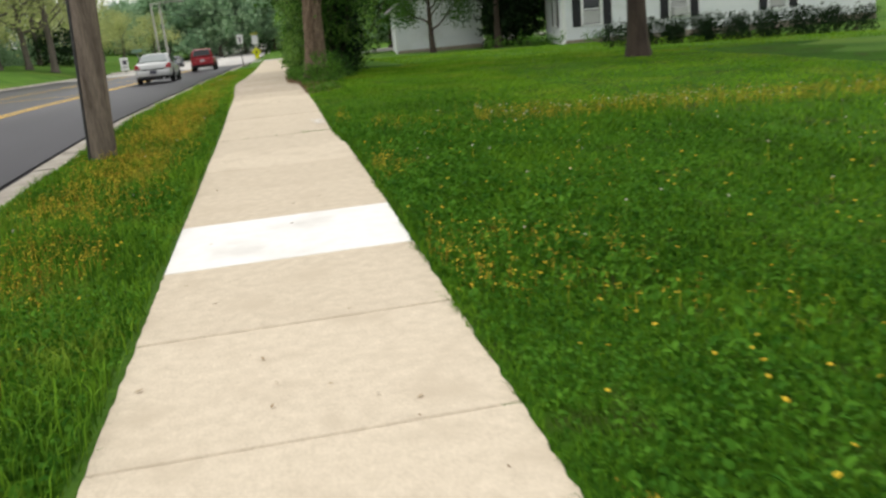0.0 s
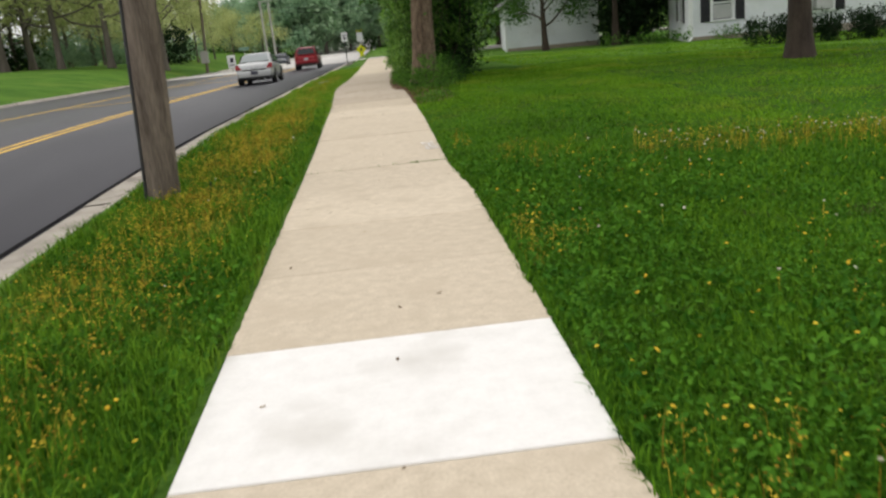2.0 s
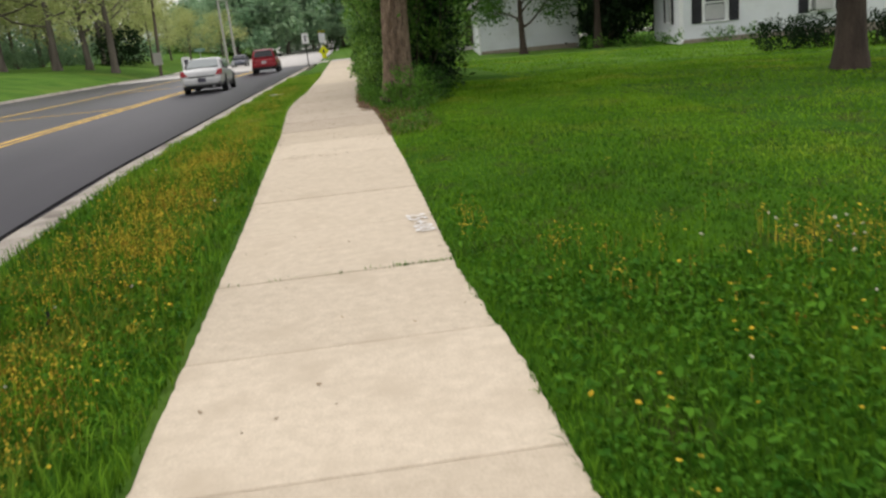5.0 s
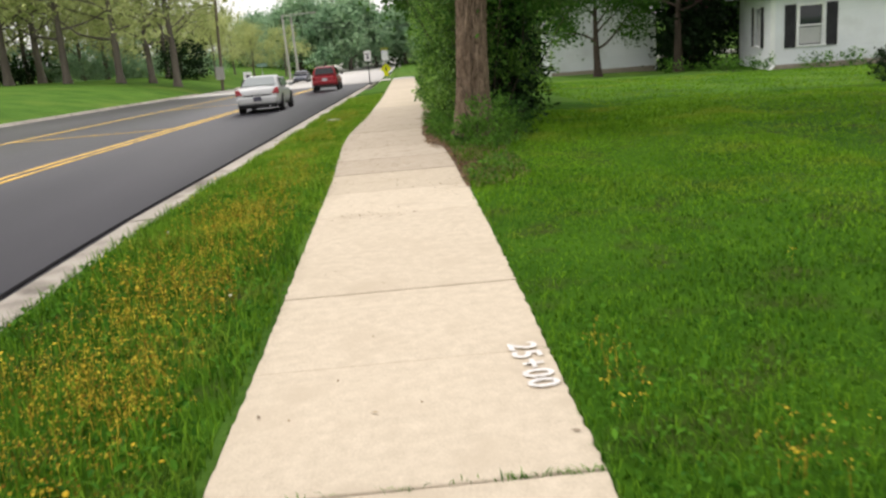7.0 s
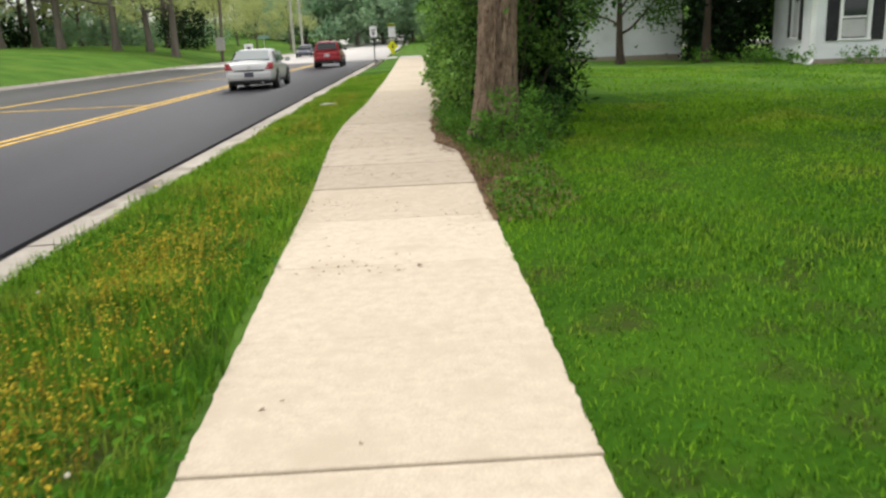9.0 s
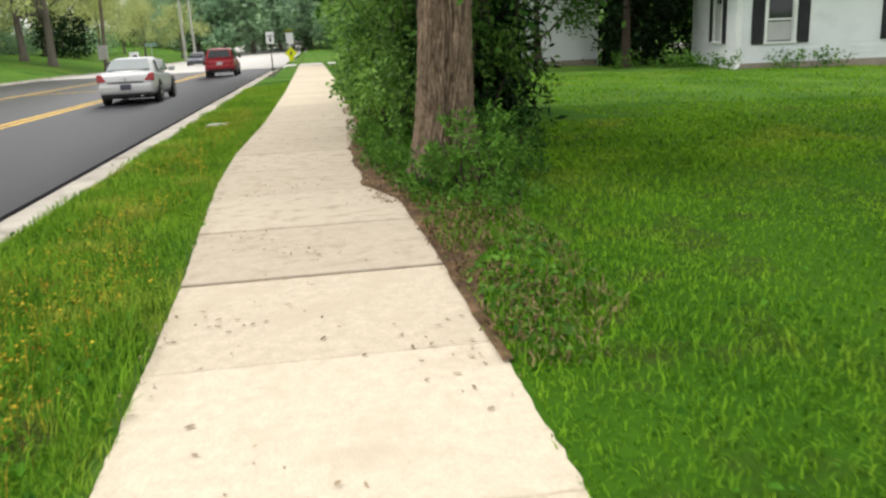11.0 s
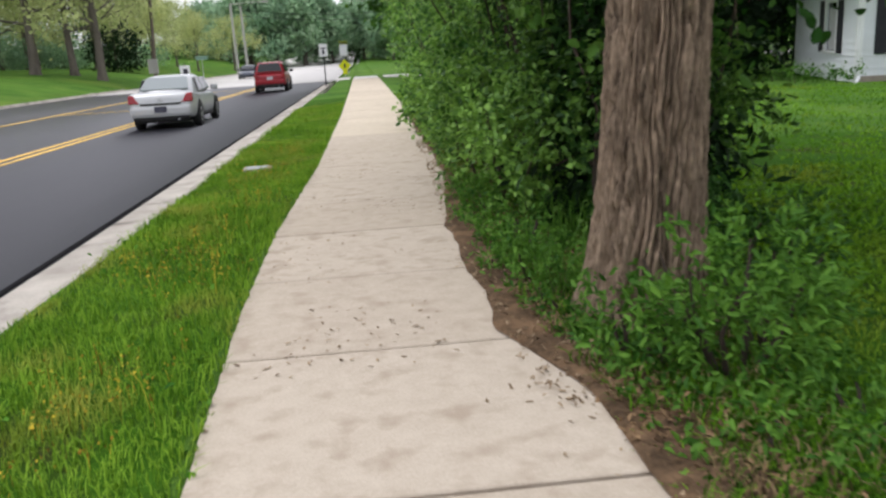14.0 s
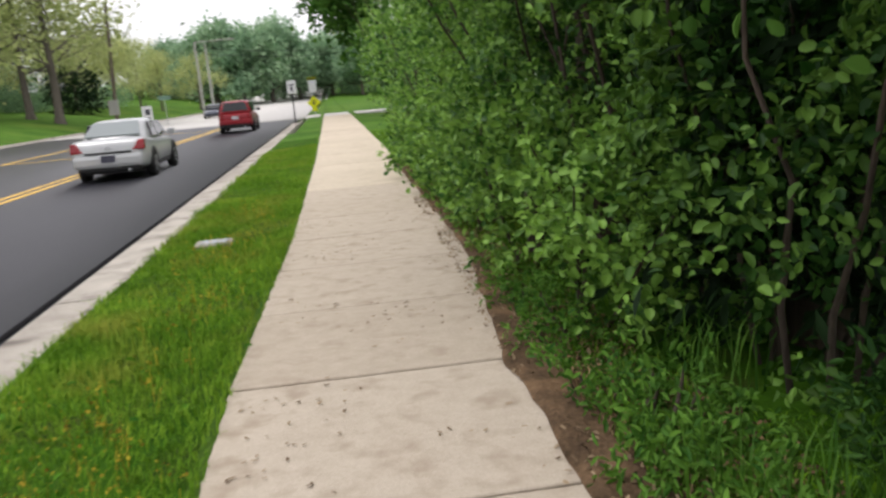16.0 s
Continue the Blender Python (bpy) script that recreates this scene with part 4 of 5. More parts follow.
def wall_core(length, height, thick, openings):
    """A wall from 0 to length with holes, thick to +y."""
    xs = sorted({0.0, length, *(o[0] for o in openings), *(o[1] for o in openings)})
    bm = bmesh.new()
    for a, b in zip(xs, xs[1:]):
        holes = sorted((o[2], o[3]) for o in openings if o[0] < (a + b) / 2 < o[1])
        z = 0.0
        for c, d in [*holes, (height, height)]:
            if c - z > 0.01:
                box(b - a, thick, c - z, ((a + b) / 2, thick / 2 + 0.002, (z + c) / 2), 0, bm)
            z = d
    return bm


def sash_window(parent, x0, x1, z0, z1, shutters=True, unit=False):
    w, h = x1 - x0, z1 - z0
    win = part("window", box(w + 0.16, 0.05, 0.09, ((x0 + x1) / 2, -0.045, z1 + 0.04), 0.006), TRIM, parent, "white sash window")
    for sx in (x0 - 0.04, x1 + 0.04):
        part("window_frame", box(0.09, 0.05, h, (sx, -0.045, (z0 + z1) / 2), 0.006), TRIM, win)
    part("window_sill", box(w + 0.24, 0.10, 0.07, ((x0 + x1) / 2, -0.06, z0 - 0.03), 0.01), TRIM, win)
    part("meeting_rail", box(w, 0.05, 0.06, ((x0 + x1) / 2, 0.0, (z0 + z1) / 2), 0.006), TRIM, win)
    for lo, hi, dy in ((z0, (z0 + z1) / 2 - 0.03, 0.03), ((z0 + z1) / 2 + 0.03, z1, 0.0)):
        part("pane", box(w, 0.008, hi - lo, ((x0 + x1) / 2, 0.03 + dy, (lo + hi) / 2)), GLASS, win)
        for sx in (x0 + 0.025, x1 - 0.025):
            part("sash_stile", box(0.05, 0.03, hi - lo, (sx, 0.012 + dy, (lo + hi) / 2), 0.004), TRIM, win)
    part("blind", box(w * 0.86, 0.01, h * 0.42, ((x0 + x1) / 2, -0.012 + 0.045, z0 + h * 0.24)), BLIND, win, "pale grey blind")
    if unit:
        part("air_conditioner", box(w * 0.8, 0.4, 0.42, ((x0 + x1) / 2, -0.2, z0 + 0.25), 0.02), BLIND, win, "grey window air conditioner")
    if shutters:
        for sx in (x0 - 0.32, x1 + 0.32):
            sh = part("shutter", box(0.42, 0.03, h + 0.14, (sx, -0.055, (z0 + z1) / 2), 0.006), SHUTTER, parent, "black louvred shutter")
            bm = bmesh.new()
            for i in range(14):
                box(0.32, 0.014, 0.05, (sx, -0.075, z0 + 0.05 + (h - 0.1) * i / 13), 0, bm)
            part("louvre_panel", bm, SHUTTER, sh)


def turned(parent, name, m, bm, mat, label=""):
    ob = part(name, bm, mat, parent, label)
    ob.matrix_basis = m
    return ob


def build_house():
    house = thing("house", 14.72, 40.6, -1.06, "low white clapboard house with black shutters and a pale eave", "house", turn=-9)
    length, depth, h = 16.0, 5.4, 2.85
    holes = [(1.0, 1.92, 0.92, 2.42), (5.45, 6.35, 0.92, 2.42), (10.5, 11.4, 0.92, 2.42)]
    front = part("wall", wall_core(length, h, 0.16, holes), SIDING, house, "white clapboard wall")
    boards(front, length, h - 0.22, 0.195, [(a - 0.09, b + 0.09, c - 0.07, d + 0.09) for a, b, c, d in holes], 0.22)
    for i, (a, b, c, d) in enumerate(holes):
        sash_window(house, a, b, c, d, unit=i == 1)
    part("foundation", box(length + 0.02, 0.14, 0.45, (length / 2, 0.03, 0.0)), FOUNDATION, house)
    side = part("wall", wall_core(depth, h, 0.16, [(2.9, 3.8, 0.92, 2.42)]), SIDING, house, "white clapboard wall")
    side.matrix_basis = pose(0.0, depth, 0, 0, 0, -90)
    boards(side, depth, h - 0.22, 0.195, [(2.81, 3.89, 0.85, 2.51)], 0.22)
    part("wall_trim", box(0.1, 0.1, h, (-0.01, -0.01, h / 2), 0.01), TRIM, house)
    # window of the side wall
    part("window_frame", box(1.08, 0.05, 0.09, (3.35, -0.045, 2.46)), TRIM, side)
    for sx in (2.86, 3.84):
        part("window_frame", box(0.09, 0.05, 1.5, (sx, -0.045, 1.67)), TRIM, side)
    part("window_sill", box(1.16, 0.1, 0.07, (3.35, -0.06, 0.88)), TRIM, side)
    part("pane", box(0.9, 0.01, 1.5, (3.35, 0.04, 1.67)), GLASS, side)
    part("blind", box(0.7, 0.01, 1.3, (3.35, 0.022, 1.6)), BLIND, side)
    for sx in (2.6, 4.1):
        part("shutter", box(0.4, 0.03, 1.62, (sx, -0.055, 1.67), 0.006), SHUTTER, side, "black shutter")
    back = part("wall", box(length, 0.16, h, (length / 2, depth - 0.09, h / 2)), SIDING, house)
    far = part("wall", box(0.16, depth - 0.2, h, (length - 0.09, depth / 2, h / 2)), SIDING, house)
    part("ceiling", box(length - 0.1, depth - 0.1, 0.06, (length / 2, depth / 2, h + 0.03)), TRIM, house)
    # low pitched roof with a deep pale fascia
    bm = bmesh.new()
    e = 0.5
    v = [bm.verts.new(p) for p in ((-e, -e, h + 0.34), (length + e, -e, h + 0.34), (length + e, depth + e, h + 0.95), (-e, depth + e, h + 0.95), (-e, -e, h + 0.22), (length + e, -e, h + 0.22), (length + e, depth + e, h + 0.8), (-e, depth + e, h + 0.8))]
    for q in ((0, 1, 2, 3), (7, 6, 5, 4), (0, 4, 5, 1), (1, 5, 6, 2), (2, 6, 7, 3), (3, 7, 4, 0)):
        bm.faces.new([v[i] for i in q])
    part("roof", bm, ROOF, house, "low grey shingled roof")
    part("fascia", box(length + 2 * e, 0.05, 0.36, (length / 2, -e - 0.03, h + 0.2), 0.008), FASCIA, house, "pale blue-grey eave board")
    part("soffit", box(length + 2 * e, e, 0.03, (length / 2, -e / 2, h + 0.03)), TRIM, house)
    side_f = part("fascia", box(0.05, depth + 2 * e, 0.36, (-e - 0.03, depth / 2, h + 0.2), 0.008), FASCIA, house)
    part("soffit", box(e, depth + 2 * e, 0.03, (-e / 2, depth / 2, h + 0.032)), TRIM, house)
    # downspout with its elbow and splash pipe
    ds = part("downspout", box(0.09, 0.07, h - 0.1, (0.06, -0.085, h / 2 + 0.1), 0.012), TRIM, house, "white downspout")
    part("elbow", rod((0.06, -0.085, 0.18), (-0.25, -0.65, 0.06), 0.055, 0.055, 8), TRIM, ds)
    part("eave_elbow", rod((0.06, -0.085, h - 0.02), (0.02, -0.5, h + 0.12), 0.05, 0.05, 8), TRIM, ds)
    # upper storey set back
    up = part("upper_wall", box(9.0, 5.0, 3.0, (10.2, depth + 1.4, h + 1.55)), SIDING, house, "white upper storey wall")
    part("upper_front", box(9.0, 0.04, 2.9, (10.2, depth - 1.13, h + 1.55)), SIDING, house)
    part("upper_siding", box(9.0, 0.02, 0.1, (10.2, depth - 1.16, h + 3.0)), TRIM, house)
    w = part("window", box(1.0, 0.05, 1.4, (7.6, depth - 1.18, h + 1.7), 0.01), TRIM, house, "white upper window")
    part("pane", box(0.82, 0.02, 1.2, (7.6, depth - 1.21, h + 1.7)), GLASS, w)
    part("meeting_rail", box(0.86, 0.03, 0.06, (7.6, depth - 1.22, h + 1.7)), TRIM, w)
    bm = bmesh.new()
    v = [bm.verts.new(p) for p in ((5.3, depth - 1.5, h + 3.0), (15.1, depth - 1.5, h + 3.0), (15.1, depth + 1.4, h + 4.5), (5.3, depth + 1.4, h + 4.5), (15.1, depth + 4.2, h + 3.0), (5.3, depth + 4.2, h + 3.0))]
    for q in ((0, 1, 2, 3), (3, 2, 4, 5), (0, 3, 5), (1, 4, 2), (0, 5, 4, 1)):
        bm.faces.new([v[i] for i in q])
    part("upper_roof", bm, ROOF, house, "grey shingled roof")


def build_garage():
    g = thing("garage", 7.4, 49.5, -1.12, "white clapboard garage with a gable behind a small tree", "garage", turn=-6)
    w, d, h = 5.2, 6.0, 2.5
    wall = part("wall", wall_core(w, h, 0.15, []), SIDING, g, "white clapboard wall")
    boards(wall, w, h - 0.2, 0.2, [], 0.2)
    part("foundation", box(w + 0.02, 0.14, 0.4, (w / 2, 0.03, 0)), FOUNDATION, g)
    bm = bmesh.new()
    v = [bm.verts.new(p) for p in ((0, -0.02, h), (w, -0.02, h), (w / 2, -0.02, h + 1.6), (0, 0.12, h), (w, 0.12, h), (w / 2, 0.12, h + 1.6))]
    for q in ((0, 1, 2), (5, 4, 3), (0, 3, 4, 1), (1, 4, 5, 2), (2, 5, 3, 0)):
        bm.faces.new([v[i] for i in q])
    part("gable", bm, SIDING, g, "white gable wall")
    for x in (0.08, w - 0.08):
        part("side_wall", box(0.15, d - 0.2, h, (x, d / 2 + 0.08, h / 2)), SIDING, g)
        part("corner_board", box(0.1, 0.06, h, (x - 0.04 if x < 1 else x + 0.04, -0.03, h / 2)), TRIM, g)
    part("back_wall", box(w, 0.15, h, (w / 2, d, h / 2)), SIDING, g)
    for s in (-1, 1):
        bm = bmesh.new()
        x0, x1 = w / 2, w / 2 + s * (w / 2 + 0.35)
        zl = h - 0.2
        v = [bm.verts.new(p) for p in ((x0, -0.35, h + 1.64), (x1, -0.35, zl), (x1, d + 0.3, zl), (x0, d + 0.3, h + 1.64), (x0, -0.35, h + 1.76), (x1, -0.35, zl + 0.12), (x1, d + 0.3, zl + 0.12), (x0, d + 0.3, h + 1.76))]
        for q in ((0, 1, 2, 3), (7, 6, 5, 4), (0, 4, 5, 1), (1, 5, 6, 2), (2, 6, 7, 3), (3, 7, 4, 0)):
            bm.faces.new([v[i] for i in q])
        bmesh.ops.recalc_face_normals(bm, faces=bm.faces)
        part("roof", bm, ROOF, g, "grey shingled roof")


def build_garden():
    for i, (x, y, r, h) in enumerate(((13.4, 50.5, 1.7, 4.2), (16.0, 50.0, 1.8, 4.5), (11.2, 57.0, 2.4, 5.0), (18.5, 55.0, 2.6, 6.0), (4.6, 56.0, 2.4, 5.0), (22.5, 56.0, 2.8, 6.5), (27.5, 57.0, 2.8, 6.5), (34.0, 50.0, 2.6, 5.0), (13.3, 46.6, 0.95, 4.4), (14.3, 48.6, 1.1, 4.8))):
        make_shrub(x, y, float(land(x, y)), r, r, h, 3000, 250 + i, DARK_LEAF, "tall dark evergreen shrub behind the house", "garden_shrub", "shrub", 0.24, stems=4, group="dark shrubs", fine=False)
    for i in range(8):
        x, y = 12.5 + 1.0 * i, 27.4 - 0.35 * i
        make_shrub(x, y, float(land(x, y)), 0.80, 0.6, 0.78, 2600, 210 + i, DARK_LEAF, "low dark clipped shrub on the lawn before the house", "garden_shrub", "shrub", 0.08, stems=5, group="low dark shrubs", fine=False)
    for i, (x, y) in enumerate(((13.2, 41.2), (14.0, 40.2), (13.4, 43.0), (16.2, 39.9), (11.9, 44.0), (17.6, 39.4))):
        make_shrub(x, y, float(land(x, y)), 0.55, 0.45, 0.35, 260, 230 + i, WEED_LEAF, "low green planting at the foot of the house", "garden_plant", "plant", 0.12, stems=3, group="house planting", fine=False)


# ---- cars ----
def loft(stations, bm=None):
    """A closed body through cross-sections; each station is (y, list of (x, z)) for the right half, from bottom to top."""
    bm = bm or bmesh.new()
    rings = []
    for y, half in stations:
        pts = [(x, y, z) for x, z in half] + [(-x, y, z) for x, z in reversed(half)]
        rings.append([bm.verts.new(p) for p in pts])
    n = len(rings[0])
    for a, b in zip(rings, rings[1:]):
        for i in range(n):
            j = (i + 1) % n
            bm.faces.new((a[i], a[j], b[j], b[i]))
    bm.faces.new(rings[0][::-1])
    bm.faces.new(rings[-1])
    bmesh.ops.recalc_face_normals(bm, faces=bm.faces)
    return bm


def make_car(x, y, turn, kind, paint, label, plate):
    """A car whose rear faces -y before turning: body, cabin, glazing, wheels and lights."""
    z = float(fall(y)) - 0.165
    tilt = math.degrees(math.atan(-0.03)) * (1 if turn < 90 else -1)
    car = thing("car", x, y, z, label, "car")
    car.matrix_basis = pose(x, y, z, tilt, 0, turn) @ Matrix.Diagonal((0.85, 0.85, 0.85, 1))
    suv = kind == "suv"
    L, W, belt, roof, low = (4.5, 0.90, 1.02, 1.66, 0.30) if suv else (4.85, 0.90, 0.92, 1.47, 0.24)
    def sec(w, zl, zh, tuck=0.06):
        return [(w * 0.80, zl), (w * 0.95, zl + 0.06), (w, zl + (zh - zl) * 0.45), (w * 0.985, zh - 0.12), (w * 0.94, zh - 0.02), (w * 0.86, zh)]
    saloon_rear = [(0.0, sec(W * 0.84, low + 0.18, belt - 0.16)), (0.05, sec(W * 0.95, low + 0.08, belt + 0.04)), (0.22, sec(W * 0.99, low + 0.03, belt + 0.12)), (0.62, sec(W, low, belt + 0.10)), (0.95, sec(W, low, belt + 0.05))]
    rear = saloon_rear if not suv else [(0.0, sec(W * 0.88, low + 0.14, belt - 0.10 if suv else belt - 0.02)), (0.07, sec(W * 0.95, low + 0.04, belt - 0.02 if suv else belt + 0.03)), (0.35, sec(W, low, belt + (0.02 if suv else 0.06)))]
    front = [(L * 0.66, sec(W, low, belt)), (L * 0.84, sec(W * 0.99, low, belt - 0.06)), (L * 0.95, sec(W * 0.93, low + 0.03, belt - 0.18)), (L, sec(W * 0.80, low + 0.12, belt - 0.32))]
    body = part("body", loft(rear + [(L * 0.4, sec(W, low, belt + 0.01))] + front), paint, car, "", True)
    md = body.modifiers.new("round", "SUBSURF")
    md.levels = md.render_levels = 2
    def cab(w, zt):
        return [(w, belt - 0.05), (w * 0.985, belt + 0.05), (w * 0.90, belt + (zt - belt) * 0.55), (w * 0.80, zt - 0.07), (w * 0.70, zt - 0.01), (w * 0.4, zt)]
    if suv:
        spans = [(0.10, cab(W * 0.90, belt + 0.10)), (0.34, cab(W * 0.93, roof - 0.06)), (0.8, cab(W * 0.95, roof)), (2.1, cab(W * 0.95, roof)), (2.75, cab(W * 0.94, roof - 0.12)), (3.35, cab(W * 0.9, belt + 0.08))]
    else:
        spans = [(0.58, cab(W * 0.88, belt + 0.10)), (1.0, cab(W * 0.91, belt + 0.34)), (1.42, cab(W * 0.93, roof - 0.05)), (1.85, cab(W * 0.94, roof)), (2.5, cab(W * 0.92, roof - 0.01)), (2.95, cab(W * 0.91, roof - 0.14)), (3.6, cab(W * 0.88, belt + 0.08))]
    cabin = part("cabin", loft(spans), paint, car, "", True)
    md = cabin.modifiers.new("round", "SUBSURF")
    md.levels = md.render_levels = 2
    # glazing: rear screen, windscreen, three side panes a side
    def quad(name, pts, mat, lab="", off=0.012):
        bm = bmesh.new()
        c = [Vector(p) for p in pts]
        nrm = (c[1] - c[0]).cross(c[3] - c[0]).normalized() * off
        a = [bm.verts.new(p + nrm) for p in c]
        b = [bm.verts.new(p - nrm * 0.5) for p in c]
        bm.faces.new(a)
        for i in range(4):
            bm.faces.new((a[i], b[i], b[(i + 1) % 4], a[(i + 1) % 4]))
        bmesh.ops.recalc_face_normals(bm, faces=bm.faces)
        return part(name, bm, mat, car, lab)
    if suv:
        ry0, ry1, rz0, rz1 = 0.12, 0.315, belt + 0.12, roof - 0.10
    else:
        ry0, ry1, rz0, rz1 = 0.68, 1.30, belt + 0.15, roof - 0.09
    quad("rear_screen", ((-W * 0.74, ry0, rz0), (W * 0.74, ry0, rz0), (W * 0.62, ry1, rz1), (-W * 0.62, ry1, rz1)), CAR_GLASS if suv else SKY_TINT_GLASS, off=0.03)
    fy0, fy1 = (3.32, 2.78) if suv else (3.55, 2.98)
    quad("windscreen", ((W * 0.76, fy0, belt + 0.10), (-W * 0.76, fy0, belt + 0.10), (-W * 0.62, fy1, roof - 0.17), (W * 0.62, fy1, roof - 0.17)), CAR_GLASS, off=0.03)
    panes = ((0.42, 1.15, 0.36, 1.15), (1.22, 2.05, 1.22, 2.05), (2.12, 3.0, 2.12, 2.68)) if suv else ((1.30, 1.95, 1.46, 1.95), (2.02, 2.75, 2.02, 2.72), (2.80, 3.3, 2.78, 2.92))
    for s in (1, -1):
        for a, b, c, d in panes:
            pts = ((s * W * 0.935, a, belt + 0.07), (s * W * 0.935, b, belt + 0.07), (s * W * 0.80, d, roof - 0.12), (s * W * 0.80, c, roof - 0.12))
            quad("side_window", pts if s > 0 else pts[::-1], CAR_GLASS, off=0.022)
        mir = part("mirror", box(0.20, 0.13, 0.15, (s * (W + 0.10), L * 0.66, belt + 0.10), 0.03), PLASTIC if suv else paint, car)
        part("sill", box(0.05, L * 0.36, 0.10, (s * (W - 0.03), L * 0.49, low + 0.05), 0.02), PLASTIC, car)
        lamp = [(s * (W * 0.80), 0.05, belt - 0.13)] if suv else [(s * (W * 0.80), 0.085, belt - 0.07)]
        for p in lamp:
            lens = box(0.30 if not suv else 0.22, 0.16, 0.24, p, 0.03)
            for q in lens.verts:
                if not suv and q.co.z > p[2] and (q.co.x - p[0]) * s < 0:
                    q.co.x += s * 0.13
                if not suv and q.co.z > p[2]:
                    q.co.y += 0.04
            part("tail_light", lens, TAIL_RED, car, "red tail light")
        part("head_light", box(0.34, 0.16, 0.15, (s * W * 0.66, L - 0.16, belt - 0.30), 0.03), PLATE, car)
        for wy in (0.92 if suv else 1.0, L - 0.88):
            arch = part("wheel_arch", rod((s * (W - 0.10), wy, 0.36), (s * (W + 0.012), wy, 0.36), 0.42 if suv else 0.385, None, 28), PLASTIC, car)
            r = 0.355 if suv else 0.325
            bm = rod((s * (W - 0.2), wy, r), (s * (W + 0.02), wy, r), r, None, 32)
            bmesh.ops.bevel(bm, geom=[e for e in bm.edges if len(e.link_faces) == 2 and any(len(q.verts) > 4 for q in e.link_faces)], offset=0.03, segments=2, affect="EDGES")
            tyre = part("tyre", bm, RUBBER, car)
            rim = part("rim", rod((s * (W - 0.02), wy, r), (s * (W + 0.026), wy, r), r * 0.64, None, 24), RIM, tyre)
            for i in range(5):
                a = i * 2 * math.pi / 5 + 0.3
                part("rim_gap", box(0.012, 0.06, r * 0.30, (s * (W + 0.03), wy + math.sin(a) * r * 0.40, r + math.cos(a) * r * 0.40), 0), PLASTIC, rim)
    part("bumper", box(W * 1.86, 0.16 if suv else 0.22, 0.24 if suv else 0.32, (0, 0.02 if suv else 0.05, low + 0.27), 0.06 if suv else 0.09), paint, car)
    part("lower_bumper", box(W * 1.6, 0.16, 0.12, (0, 0.06, low + 0.10), 0.03), PLASTIC, car)
    part("number_plate", box(0.33, 0.02, 0.17, (0, -0.03 if suv else -0.065, belt - 0.24 if suv else low + 0.32), 0.006), plate, car)
    part("boot_seam", box(W * 1.5, 0.012, 0.012, (0, -0.008, belt - 0.36)) if suv else box(W * 1.22, 0.05, 0.05, (0, 0.008, low + 0.465), 0.01), PLASTIC, car)
    part("underbody", box(W * 1.5, L * 0.86, 0.14, (0, L * 0.5, low + 0.02)), PLASTIC, car)
    part("exhaust", rod((W * 0.5, -0.02, low + 0.03), (W * 0.5, 0.4, low + 0.03), 0.03, None, 10), STEEL, car)
    if suv:
        for s in (1, -1):
            rail = part("roof_rail", rod((s * W * 0.62, 0.5, roof + 0.045), (s * W * 0.62, 2.3, roof + 0.045), 0.02, None, 8), PLASTIC, car)
            for q in (0.55, 1.4, 2.25):
                part("rail_foot", box(0.03, 0.08, 0.07, (s * W * 0.62, q, roof + 0.01)), PLASTIC, rail)
        part("rear_wiper", rod((0, 0.12, belt + 0.13), (0.42, 0.16, belt + 0.22), 0.01, None, 6), PLASTIC, car)
    else:
        part("boot_badge", box(0.12, 0.01, 0.06, (0, -0.012, belt - 0.1), 0.01), STEEL, car)
    return car


def build_cars():
    make_car(-4.85, 36.4, 0.5, "sedan", SILVER_PAINT, "silver four-door saloon driving away along the near lane", DARK_PLATE)
    make_car(-4.35, 57.0, 0.5, "suv", RED_PAINT, "dark red sport utility car driving away along the near lane", PLATE)
    make_car(-10.2, 99.0, 180, "sedan", BLUE_PAINT, "dark blue saloon coming along the far lane", PLATE)


# ---- ground cover ----
def blades(name, xy, height, width, mat, rng, lean=0.55, label="", category="grass", lift=0.0):
    """Bent, tapered blades of grass at the given places, joined into one sheet of growth."""
    n = len(xy)
    z = land(xy[:, 0], xy[:, 1]) + lift
    root = np.c_[xy, z - 0.008]
    a = rng.uniform(0, 2 * np.pi, n)
    d = np.c_[np.cos(a), np.sin(a), np.zeros(n)]
    s = np.c_[-np.sin(a), np.cos(a), np.zeros(n)]
    h = np.asarray(height) * rng.uniform(0.55, 1.3, n)
    w = width * rng.uniform(0.7, 1.3, n)
    b = lean * rng.uniform(0.15, 1.4, n)
    up = np.array([0, 0, 1.0])
    mid = root + up * (h * 0.62)[:, None] + d * (h * b * 0.35)[:, None]
    tip = root + up * (h * (1.0 - 0.25 * b))[:, None] + d * (h * b)[:, None]
    v = np.stack([root - s * w[:, None] * 0.5, root + s * w[:, None] * 0.5, mid + s * w[:, None] * 0.42, mid - s * w[:, None] * 0.42, tip], 1)
    k = np.arange(n)[:, None] * 5
    f = np.concatenate([k + np.array([0, 1, 2]), k + np.array([0, 2, 3]), k + np.array([3, 2, 4])])
    return tagged(raw(name, v.reshape(-1, 3), f, mat), label, category, kind="stuff")


def scatter(rng, n, x0, x1, y0, y1):
    return np.c_[rng.uniform(x0, x1, n), rng.uniform(y0, y1, n)]


def patchy(xy, scale, seed):
    """A smooth 0..1 field that gathers plants into patches."""
    x, y = xy[:, 0] * scale + seed, xy[:, 1] * scale - seed
    return 0.5 + 0.25 * (np.sin(x * 1.3 + 1.7 * np.sin(y * 0.7)) + np.sin(y * 1.1 + 1.3 * np.sin(x * 0.9 + seed)))


